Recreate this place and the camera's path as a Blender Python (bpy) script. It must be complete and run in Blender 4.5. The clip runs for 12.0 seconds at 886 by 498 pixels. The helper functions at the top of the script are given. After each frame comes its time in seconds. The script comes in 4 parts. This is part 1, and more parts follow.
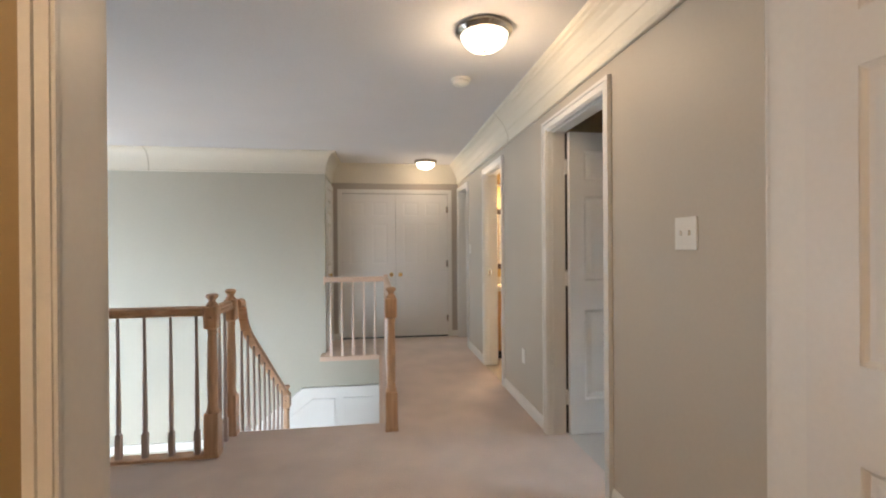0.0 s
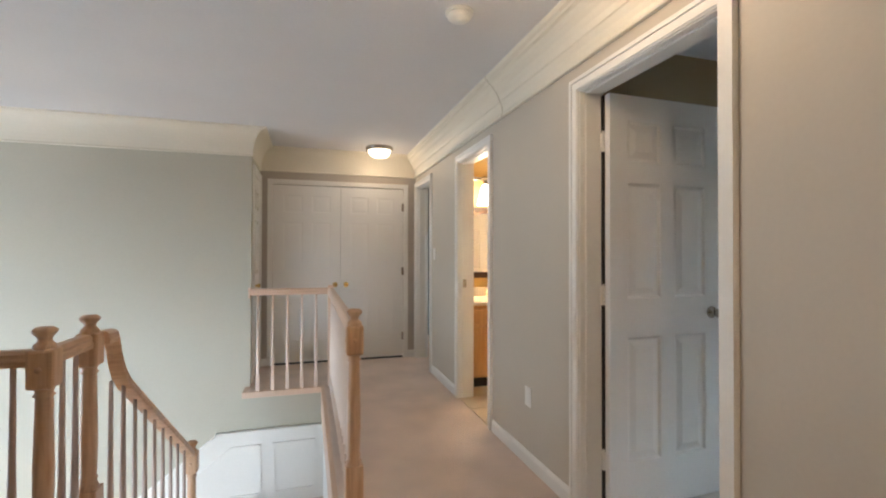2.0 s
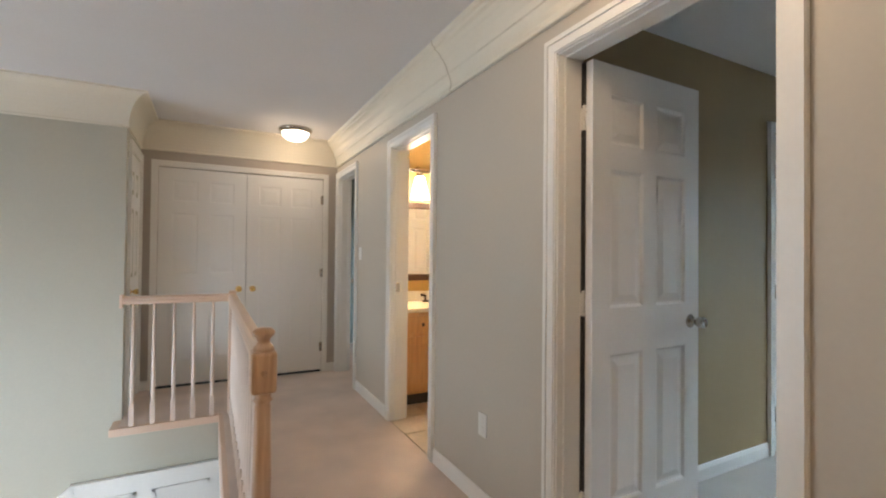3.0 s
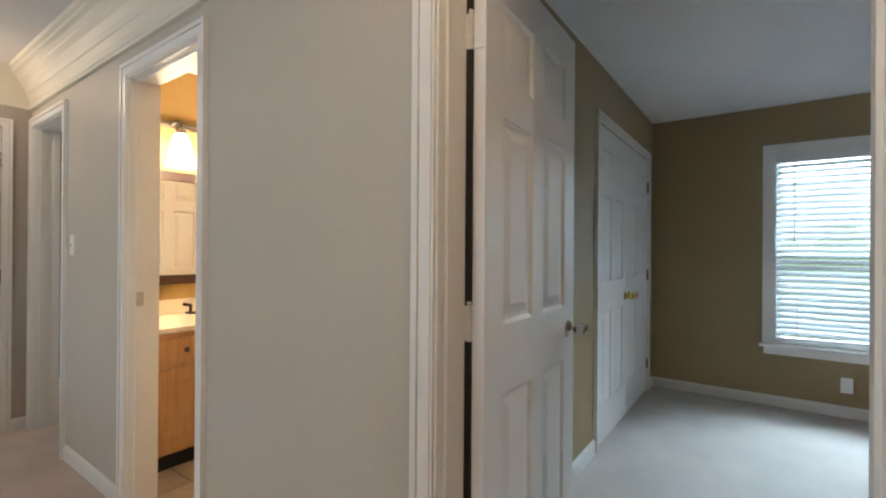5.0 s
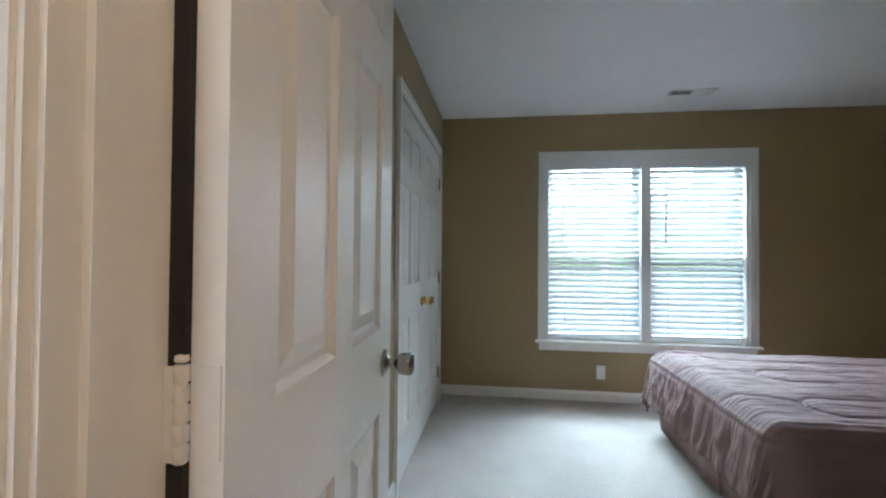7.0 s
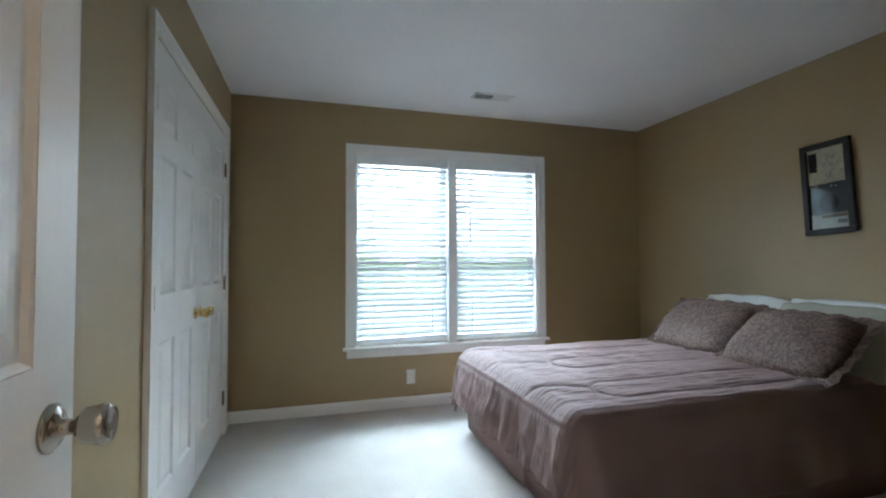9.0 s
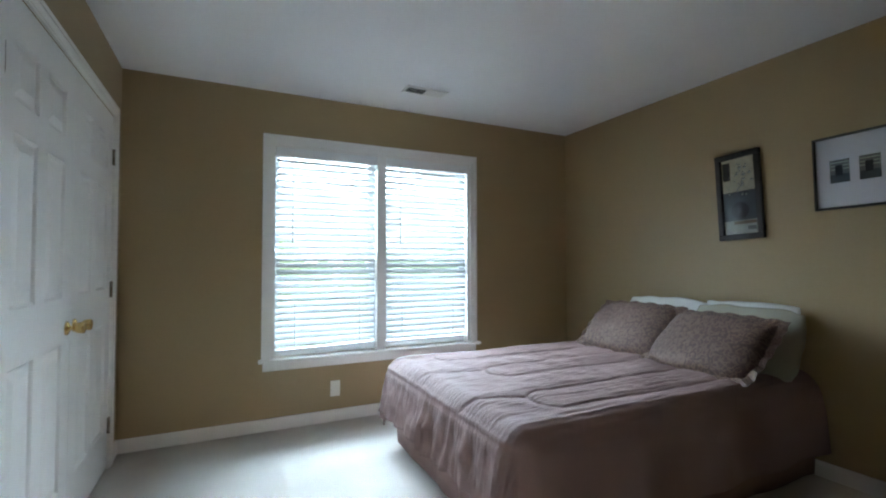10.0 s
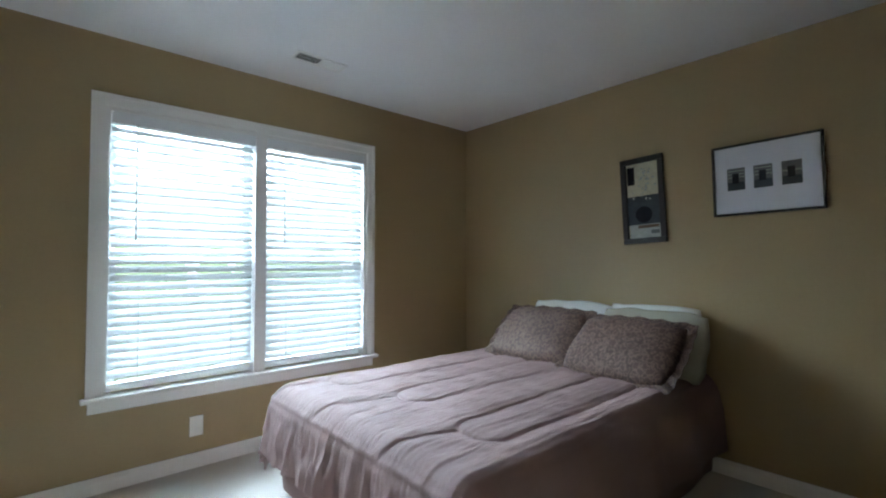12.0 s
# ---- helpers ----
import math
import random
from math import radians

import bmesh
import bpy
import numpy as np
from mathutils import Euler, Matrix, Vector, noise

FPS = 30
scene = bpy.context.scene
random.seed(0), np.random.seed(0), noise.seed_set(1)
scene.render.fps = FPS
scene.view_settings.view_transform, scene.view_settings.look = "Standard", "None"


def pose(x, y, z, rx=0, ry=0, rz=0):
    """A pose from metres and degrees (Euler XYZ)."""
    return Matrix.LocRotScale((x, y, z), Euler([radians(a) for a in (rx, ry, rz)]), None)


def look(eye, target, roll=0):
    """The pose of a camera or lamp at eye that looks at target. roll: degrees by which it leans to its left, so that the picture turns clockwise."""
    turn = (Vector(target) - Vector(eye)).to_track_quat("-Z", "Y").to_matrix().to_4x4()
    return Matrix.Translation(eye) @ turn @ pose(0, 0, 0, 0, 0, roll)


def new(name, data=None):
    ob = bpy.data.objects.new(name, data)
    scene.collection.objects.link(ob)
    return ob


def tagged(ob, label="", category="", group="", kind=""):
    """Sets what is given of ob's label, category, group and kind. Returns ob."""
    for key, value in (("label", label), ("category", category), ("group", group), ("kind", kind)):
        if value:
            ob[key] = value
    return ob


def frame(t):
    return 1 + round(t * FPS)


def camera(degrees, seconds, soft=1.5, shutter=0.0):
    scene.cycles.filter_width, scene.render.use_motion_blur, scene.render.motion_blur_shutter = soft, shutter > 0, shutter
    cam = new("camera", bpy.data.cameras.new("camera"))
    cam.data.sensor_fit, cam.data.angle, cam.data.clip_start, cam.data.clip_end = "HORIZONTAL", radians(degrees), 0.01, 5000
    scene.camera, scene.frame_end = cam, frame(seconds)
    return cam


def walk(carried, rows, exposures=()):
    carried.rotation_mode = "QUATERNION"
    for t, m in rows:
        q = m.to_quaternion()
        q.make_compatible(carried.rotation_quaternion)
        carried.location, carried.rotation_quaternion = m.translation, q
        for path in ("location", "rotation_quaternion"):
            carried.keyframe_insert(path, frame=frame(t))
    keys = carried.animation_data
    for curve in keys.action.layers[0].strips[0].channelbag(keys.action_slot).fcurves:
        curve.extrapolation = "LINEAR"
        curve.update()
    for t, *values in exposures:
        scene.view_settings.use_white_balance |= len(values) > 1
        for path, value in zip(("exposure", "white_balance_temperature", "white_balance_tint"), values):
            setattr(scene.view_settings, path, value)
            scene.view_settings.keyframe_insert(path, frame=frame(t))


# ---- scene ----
cam = camera(89.3, 12.0, soft=2.1)
PATH = [
    (0, (1.005, 0.9, 1.262), (1.288, 2.88, 1.258), -0.4),
    (0.5, (0.971, 1.152, 1.272), (1.275, 3.129, 1.276), -0.4),
    (1, (0.911, 1.399, 1.271), (1.274, 3.366, 1.282), -0.3),
    (1.5, (0.882, 1.642, 1.259), (1.346, 3.587, 1.277), -0.1),
    (2, (0.874, 1.903, 1.253), (1.451, 3.818, 1.274), 0.1),
    (2.5, (0.885, 2.183, 1.25), (1.612, 4.046, 1.268), 0.2),
    (2.7, (0.89, 2.28, 1.244), (1.691, 4.112, 1.265), 0.4),
    (4.3, (1.136, 2.976, 1.25), (2.556, 4.384, 1.257), 0.1),
    (4.5, (1.145, 3.008, 1.26), (2.621, 4.358, 1.256), 0.2),
    (5, (1.279, 3.158, 1.238), (2.905, 4.323, 1.242), 0.4),
    (5.5, (1.442, 3.27, 1.223), (3.195, 4.231, 1.237), 0.4),
    (6, (1.587, 3.362, 1.221), (3.446, 4.1, 1.242), 0.4),
    (6.5, (1.725, 3.442, 1.216), (3.665, 3.931, 1.242), 0.6),
    (7, (1.863, 3.471, 1.201), (3.845, 3.735, 1.235), 0.5),
    (9, (2.194, 3.424, 1.161), (4.113, 2.863, 1.222), -0.2),
    (9.5, (2.293, 3.401, 1.17), (4.158, 2.682, 1.231), -0.2),
    (10, (2.37, 3.387, 1.182), (4.172, 2.523, 1.242), -0.1),
    (10.5, (2.478, 3.382, 1.195), (4.213, 2.39, 1.254), -0.1),
    (11, (2.586, 3.376, 1.211), (4.246, 2.261, 1.258), -0.1),
    (11.5, (2.704, 3.35, 1.213), (4.289, 2.131, 1.259), -0.0),
    (12, (2.819, 3.331, 1.204), (4.317, 2.006, 1.262), 0.0),
]
EXPOSURE = [(0.0, 0.16), (2.5, 0.14), (4.5, 0.08), (5.5, 0.05), (6.0, 0.1), (7.0, 0.35), (9.0, 0.55), (12.0, 0.6)]
walk(cam, [(t, look(eye, target, roll)) for t, eye, target, roll in PATH], EXPOSURE)

# ---- world and light ----
world = bpy.data.worlds.new("world")
scene.world = world
world.use_nodes = True
sky = world.node_tree.nodes.new("ShaderNodeTexSky")
sky.sky_type = "NISHITA"
sky.sun_disc = False
sky.dust_density, sky.air_density = 2.0, 1.0
sky.sun_elevation, sky.sun_rotation = radians(40), radians(200)
world.node_tree.links.new(sky.outputs[0], world.node_tree.nodes["Background"].inputs[0])
world.node_tree.nodes["Background"].inputs[1].default_value = 0.15


def lamp(name, kind, m, energy, color, size=0.1, size_y=None):
    d = bpy.data.lights.new(name, kind)
    d.energy, d.color = energy, color
    if kind == "AREA":
        d.shape, d.size, d.size_y = "RECTANGLE", size, size_y or size
    elif kind == "SUN":
        d.angle = size
    else:
        d.shadow_soft_size = size
    ob = new(name, d)
    ob.matrix_world = m
    return ob


WARM = (1.0, 0.70, 0.43)
DAY = (0.80, 0.90, 1.0)
lamp("sun", "SUN", look((0, 0, 20), (2, -12, 12)), 5.0, (1, 0.95, 0.88), radians(10))
lamp("bedroom_window_light", "AREA", look((8.3, 2.4, 2.95), (5.8, 2.2, 1.2)), 1350, (0.62, 0.82, 1.0), 3.4, 2.0)
lamp("foyer_window_light", "AREA", look((-3.75, 5.15, -0.2), (0.0, 5.4, -0.3)), 120, (0.72, 0.85, 1.0), 1.7, 3.8)
lamp("front_window_light", "AREA", look((-2.2, 2.02, -1.35), (0.3, 6.4, -0.8)), 145, (0.70, 0.85, 1.0), 2.2, 1.3)
lamp("far_window_light", "AREA", look((4.36, 7.3, 1.3), (2.0, 6.9, 0.3)), 3, DAY, 1.2, 1.4)
lamp("hall_bulb", "POINT", pose(1.57, 3.24, 2.28), 9, WARM, 0.09)
lamp("hall_bulb", "POINT", pose(1.63, 6.86, 2.28), 3.8, WARM, 0.09)
lamp("vanity_bulb", "POINT", pose(2.62, 6.17, 1.86), 9, (1.0, 0.62, 0.26), 0.06)
lamp("vanity_bulb", "POINT", pose(2.90, 6.17, 1.86), 9, (1.0, 0.62, 0.26), 0.06)
lamp("master_bulb", "POINT", pose(0.3, 0.2, 2.1), 40, WARM, 0.12)


# ---- materials ----
def mat(name, color, rough=0.5, metal=0.0, grain=60.0, vary=0.06, bump=0.0, bump_scale=200.0, spec=0.5, mottle=2.0,
        emit=0.0, see=0.0, leak=0.0):
    m = bpy.data.materials.new(name)
    m.use_nodes = True
    nt = m.node_tree
    b = nt.nodes["Principled BSDF"]
    co = nt.nodes.new("ShaderNodeTexCoord")
    n1 = nt.nodes.new("ShaderNodeTexNoise")
    n2 = nt.nodes.new("ShaderNodeTexNoise")
    n1.inputs["Scale"].default_value, n2.inputs["Scale"].default_value = grain, mottle
    n1.inputs["Detail"].default_value = 6
    mx = nt.nodes.new("ShaderNodeMath")
    mx.operation = "ADD"
    ramp = nt.nodes.new("ShaderNodeMapRange")
    ramp.inputs["From Min"].default_value, ramp.inputs["From Max"].default_value = 0.6, 1.4
    ramp.inputs["To Min"].default_value, ramp.inputs["To Max"].default_value = 1 - vary, 1 + vary
    mul = nt.nodes.new("ShaderNodeVectorMath")
    mul.operation = "SCALE"
    mul.inputs[0].default_value = color[:3]
    L = nt.links.new
    L(co.outputs["Object"], n1.inputs["Vector"]), L(co.outputs["Object"], n2.inputs["Vector"])
    L(n1.outputs["Fac"], mx.inputs[0]), L(n2.outputs["Fac"], mx.inputs[1])
    L(mx.outputs[0], ramp.inputs["Value"]), L(ramp.outputs[0], mul.inputs["Scale"])
    L(mul.outputs[0], b.inputs["Base Color"])
    b.inputs["Roughness"].default_value, b.inputs["Metallic"].default_value = rough, metal
    b.inputs["Specular IOR Level"].default_value = spec
    if bump:
        n3 = nt.nodes.new("ShaderNodeTexNoise")
        n3.inputs["Scale"].default_value = bump_scale
        n3.inputs["Detail"].default_value = 4
        bp = nt.nodes.new("ShaderNodeBump")
        bp.inputs["Strength"].default_value, bp.inputs["Distance"].default_value = bump, 0.01
        L(co.outputs["Object"], n3.inputs["Vector"]), L(n3.outputs["Fac"], bp.inputs["Height"])
        L(bp.outputs[0], b.inputs["Normal"])
    if emit:
        b.inputs["Emission Color"].default_value = (*color[:3], 1)
        b.inputs["Emission Strength"].default_value = emit
    if see:
        b.inputs["Transmission Weight"].default_value = see
    if leak:
        tr = nt.nodes.new("ShaderNodeBsdfTranslucent")
        tr.inputs["Color"].default_value = (*color[:3], 1)
        ms = nt.nodes.new("ShaderNodeMixShader")
        ms.inputs[0].default_value = leak
        L(b.outputs[0], ms.inputs[1]), L(tr.outputs[0], ms.inputs[2])
        L(ms.outputs[0], nt.nodes["Material Output"].inputs["Surface"])
    return m


def wood(name, dark, light, rough=0.35, stretch=(30, 30, 2.0)):
    m = mat(name, light, rough)
    nt = m.node_tree
    b = nt.nodes["Principled BSDF"]
    co = nt.nodes.new("ShaderNodeTexCoord")
    mp = nt.nodes.new("ShaderNodeMapping")
    mp.inputs["Scale"].default_value = stretch
    n = nt.nodes.new("ShaderNodeTexNoise")
    n.inputs["Scale"].default_value, n.inputs["Detail"].default_value = 1.6, 8
    n.inputs["Distortion"].default_value = 0.6
    r = nt.nodes.new("ShaderNodeValToRGB")
    r.color_ramp.elements[0].color, r.color_ramp.elements[1].color = (*dark, 1), (*light, 1)
    r.color_ramp.elements[0].position, r.color_ramp.elements[1].position = 0.3, 0.68
    L = nt.links.new
    L(co.outputs["Object"], mp.inputs[0]), L(mp.outputs[0], n.inputs["Vector"]), L(n.outputs["Fac"], r.inputs[0])
    L(r.outputs[0], b.inputs["Base Color"])
    return m


GREIGE = mat("greige_paint", (0.525, 0.480, 0.410), 0.5, vary=0.03, bump=0.06, bump_scale=350)
SAGE = mat("sage_paint", (0.49, 0.472, 0.395), 0.55, vary=0.03, bump=0.06, bump_scale=350)
TAN = mat("tan_paint", (0.33, 0.243, 0.125), 0.5, vary=0.04, bump=0.07, bump_scale=350)
GOLD_WALL = mat("yellow_paint", (0.55, 0.37, 0.13), 0.5, vary=0.04, bump=0.06, bump_scale=350)
# dark grey-green for the far room's walls and the closet backs
DARK_WALL = mat("dark_grey_green", (0.16, 0.18, 0.17), 0.6, vary=0.04)
ALCOVE = mat("taupe_paint", (0.44, 0.39, 0.34), 0.6, vary=0.03, bump=0.06, bump_scale=350)
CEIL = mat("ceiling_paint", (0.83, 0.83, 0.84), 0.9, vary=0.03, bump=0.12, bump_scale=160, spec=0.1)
# same white paint darkened: the hall ceiling's lower brightness put into the colour
CEIL_DIM = mat("dimmed_ceiling_paint", (0.70, 0.70, 0.71), 0.9, vary=0.03, bump=0.12, bump_scale=160, spec=0.1)
CREAM = mat("cream_crown_paint", (0.74, 0.70, 0.60), 0.45, vary=0.03)
WHITE = mat("white_trim_paint", (0.80, 0.79, 0.76), 0.32, vary=0.03, bump=0.02, bump_scale=90)
DOOR = mat("white_door_paint", (0.78, 0.77, 0.75), 0.36, vary=0.03, bump=0.05, bump_scale=70)
CARPET = mat("beige_carpet", (0.75, 0.63, 0.56), 0.95, grain=420, vary=0.16, bump=0.7, bump_scale=420, spec=0.05, mottle=3.0)
CARPET_R = mat("ivory_carpet", (0.64, 0.60, 0.55), 0.95, grain=420, vary=0.14, bump=0.7, bump_scale=420, spec=0.05, mottle=2.5)
OAK = wood("honey_oak", (0.45, 0.26, 0.145), (0.64, 0.41, 0.25), 0.32)
OAK_H = wood("honey_oak_rail", (0.45, 0.26, 0.145), (0.64, 0.41, 0.25), 0.32, (6, 6, 30))
MAPLE = wood("maple_veneer", (0.52, 0.27, 0.10), (0.66, 0.38, 0.16), 0.35)
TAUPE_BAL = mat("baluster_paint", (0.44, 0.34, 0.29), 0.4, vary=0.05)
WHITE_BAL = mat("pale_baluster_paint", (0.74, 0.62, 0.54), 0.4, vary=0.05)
PINKISH = mat("pale_rail_stain", (0.70, 0.52, 0.40), 0.4, vary=0.06)
NICKEL = mat("satin_nickel", (0.46, 0.42, 0.37), 0.16, 1.0, vary=0.05)
BRASS = mat("polished_brass", (0.80, 0.58, 0.25), 0.2, 1.0, vary=0.05)
BRONZE = mat("bronze_iron", (0.07, 0.045, 0.03), 0.4, 0.7, vary=0.15)
BLACK = mat("black_lacquer", (0.010, 0.009, 0.008), 0.45, vary=0.2)
ESPRESSO = mat("espresso_wood", (0.05, 0.022, 0.012), 0.4, vary=0.2)
# black of the vanity's toe kick and of the shaded door hinge gap
TOE_GAP = mat("black_toe_kick_gap_shade", (0.012, 0.01, 0.01), 0.6)
PLASTIC = mat("white_plastic", (0.80, 0.79, 0.75), 0.35, vary=0.02)
# near-black colour for the shade inside the vent's duct
GREY = mat("duct_shade", (0.02, 0.02, 0.02), 0.7)
GLOW = mat("frosted_glass_lit", (1.0, 0.90, 0.74), 0.4, emit=5.0)
GLOW_B = mat("vanity_glass_lit", (1.0, 0.90, 0.74), 0.4, emit=16.0)
SHADE = mat("chandelier_glass_lit", (1.0, 0.95, 0.90), 0.4, emit=2.2)
GLASS = mat("window_glass", (1, 1, 1), 0.0, see=1.0, vary=0.0)
MIRROR = mat("mirror_silver", (0.90, 0.90, 0.88), 0.02, 1.0, vary=0.0)
SLAT = mat("blind_slat", (0.78, 0.81, 0.81), 0.4, vary=0.02, leak=0.22)
VINYL = mat("white_vinyl", (0.80, 0.82, 0.82), 0.35, vary=0.02)
MARBLE = mat("cultured_marble", (0.82, 0.76, 0.64), 0.18, vary=0.06, mottle=9)
TILE = mat("cream_tile", (0.60, 0.50, 0.38), 0.3, grain=25, vary=0.14, mottle=6)
GROUT = mat("grout", (0.38, 0.33, 0.27), 0.9)
COMF = mat("mauve_comforter", (0.265, 0.178, 0.168), 0.7, grain=300, vary=0.10, bump=0.25, bump_scale=500, spec=0.25, mottle=5)
SKIRT = mat("mauve_skirt", (0.25, 0.15, 0.135), 0.75, grain=300, vary=0.10, bump=0.2, bump_scale=500)
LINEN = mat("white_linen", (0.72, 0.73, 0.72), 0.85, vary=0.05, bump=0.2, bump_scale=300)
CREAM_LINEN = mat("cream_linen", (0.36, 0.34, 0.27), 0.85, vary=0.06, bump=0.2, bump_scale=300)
MATBOARD = mat("white_matboard", (0.62, 0.64, 0.70), 0.6, vary=0.02)
GRASS = mat("lawn", (0.07, 0.11, 0.04), 0.95, grain=3, vary=0.3)
# foliage emits light in place of the daylight falling on it
LEAF_GLOW = mat("glowing_far_foliage", (0.12, 0.17, 0.09), 0.9, grain=1.2, vary=0.5, mottle=0.3, emit=3.0)


def paisley():
    m = mat("paisley_cotton", (0.20, 0.12, 0.10), 0.75, vary=0.08, bump=0.2, bump_scale=400)
    nt = m.node_tree
    b = nt.nodes["Principled BSDF"]
    co = nt.nodes.new("ShaderNodeTexCoord")
    v = nt.nodes.new("ShaderNodeTexVoronoi")
    v.feature = "DISTANCE_TO_EDGE"
    v.inputs["Scale"].default_value = 22
    n = nt.nodes.new("ShaderNodeTexNoise")
    n.inputs["Scale"].default_value = 26
    n.inputs["Distortion"].default_value = 1.5
    mu = nt.nodes.new("ShaderNodeMath")
    mu.operation = "MULTIPLY_ADD"
    mu.inputs[1].default_value = 1.0
    r = nt.nodes.new("ShaderNodeValToRGB")
    e = r.color_ramp.elements
    e[0].position, e[0].color = 0.50, (0.070, 0.036, 0.030, 1)
    e[1].position, e[1].color = 0.66, (0.17, 0.108, 0.075, 1)
    x = e.new(0.78)
    x.color = (0.085, 0.043, 0.036, 1)
    L = nt.links.new
    L(co.outputs["Object"], v.inputs["Vector"]), L(co.outputs["Object"], n.inputs["Vector"])
    L(v.outputs["Distance"], mu.inputs[0]), L(n.outputs["Fac"], mu.inputs[2]), L(mu.outputs[0], r.inputs[0])
    L(r.outputs[0], b.inputs["Base Color"])
    return m


PAISLEY = paisley()


def ribbed(m, scale):
    """Fine woven ribs along a bedspread, with wavering lines."""
    nt = m.node_tree
    co = nt.nodes.new("ShaderNodeTexCoord")
    w = nt.nodes.new("ShaderNodeTexWave")
    w.bands_direction = "X"
    w.inputs["Scale"].default_value, w.inputs["Distortion"].default_value = scale, 5.0
    w.inputs["Detail Scale"].default_value = 0.35
    bp = nt.nodes.new("ShaderNodeBump")
    bp.inputs["Strength"].default_value, bp.inputs["Distance"].default_value = 0.3, 0.005
    nt.links.new(co.outputs["Object"], w.inputs["Vector"])
    nt.links.new(w.outputs["Fac"], bp.inputs["Height"])
    old = next(n for n in nt.nodes if n.type == "BUMP" and n != bp)
    nt.links.new(old.outputs[0], bp.inputs["Normal"])
    nt.links.new(bp.outputs[0], nt.nodes["Principled BSDF"].inputs["Normal"])


ribbed(COMF, 11.0)


# ---- mesh helpers ----
def part(name, bm, material, parent=None, label=""):
    me = bpy.data.meshes.new(name)
    bm.to_mesh(me)
    bm.free()
    me.materials.append(material)
    ob = new(name, me)
    if parent:
        ob.parent = parent
    if label:
        ob["label"] = label
    return ob


def again(ob, m, parent=None):
    """A part of its own on the same mesh."""
    o = new(ob.name.split(".")[0], ob.data)
    o.parent = parent or ob.parent
    o.matrix_basis = m
    return o


def thing(name, label, category, m=None, group=""):
    ob = new(name)
    ob.empty_display_size = 0.05
    if m:
        ob.matrix_basis = m
    return tagged(ob, label, category, group)


def struct(ob, label, category="wall"):
    return tagged(ob, label, category, kind="structure")


def box(bm, x0, x1, y0, y1, z0, z1, bevel=0.0):
    vs = [bm.verts.new((x, y, z)) for z in (z0, z1) for y in (y0, y1) for x in (x0, x1)]
    fs = [bm.faces.new([vs[i] for i in f]) for f in
          ((0, 2, 3, 1), (4, 5, 7, 6), (0, 1, 5, 4), (2, 6, 7, 3), (0, 4, 6, 2), (1, 3, 7, 5))]
    if bevel:
        es = {e for f in fs for e in f.edges}
        bmesh.ops.bevel(bm, geom=list(es), offset=bevel, segments=2, profile=0.5, affect="EDGES")
    return bm


def B(*a, bevel=0.0):
    return box(bmesh.new(), *a, bevel=bevel)


def lathe(bm, profile, n=20, at=(0, 0, 0), m=None):
    rings = []
    for r, z in profile:
        rings.append([bm.verts.new((r * math.cos(2 * math.pi * k / n), r * math.sin(2 * math.pi * k / n), z)) for k in range(n)])
    made = [v for r in rings for v in r]
    for a, b in zip(rings, rings[1:]):
        for k in range(n):
            f = bm.faces.new((a[k], a[(k + 1) % n], b[(k + 1) % n], b[k]))
            f.smooth = True
    if profile[0][0] > 1e-4:
        bm.faces.new(rings[0][::-1])
    if profile[-1][0] > 1e-4:
        bm.faces.new(rings[-1])
    bmesh.ops.transform(bm, matrix=Matrix.Translation(at) @ (m or Matrix()), verts=made)
    return bm


def tube(bm, pts, r, n=8):
    pts = [Vector(p) for p in pts]
    rings = []
    for i, p in enumerate(pts):
        d = (pts[min(i + 1, len(pts) - 1)] - pts[max(i - 1, 0)]).normalized()
        q = d.to_track_quat("Z", "Y")
        rings.append([bm.verts.new(p + q @ Vector((r * math.cos(2 * math.pi * k / n), r * math.sin(2 * math.pi * k / n), 0))) for k in range(n)])
    for a, b in zip(rings, rings[1:]):
        for k in range(n):
            bm.faces.new((a[k], a[(k + 1) % n], b[(k + 1) % n], b[k])).smooth = True
    bm.faces.new(rings[0][::-1]), bm.faces.new(rings[-1])
    return bm


def sweep(bm, profile, path):
    """Profile of (out, height) swept along a level path with mitred corners; out is to the left of the path's way."""
    pts = [Vector(p) for p in path]
    rings = []
    for i, p in enumerate(pts):
        d0 = (pts[i] - pts[i - 1]).normalized() if i else (pts[1] - pts[0]).normalized()
        d1 = (pts[i + 1] - pts[i]).normalized() if i < len(pts) - 1 else d0
        n0, n1 = Vector((-d0.y, d0.x)), Vector((-d1.y, d1.x))
        k = (n0 + n1) / (1 + n0.dot(n1))
        rings.append([bm.verts.new((p.x + k.x * o, p.y + k.y * o, h)) for o, h in profile])
    n = len(profile)
    for a, b in zip(rings, rings[1:]):
        for k in range(n):
            bm.faces.new((a[k], b[k], b[(k + 1) % n], a[(k + 1) % n]))
    bm.faces.new(rings[0]), bm.faces.new(rings[-1][::-1])
    bmesh.ops.recalc_face_normals(bm, faces=bm.faces)
    return bm


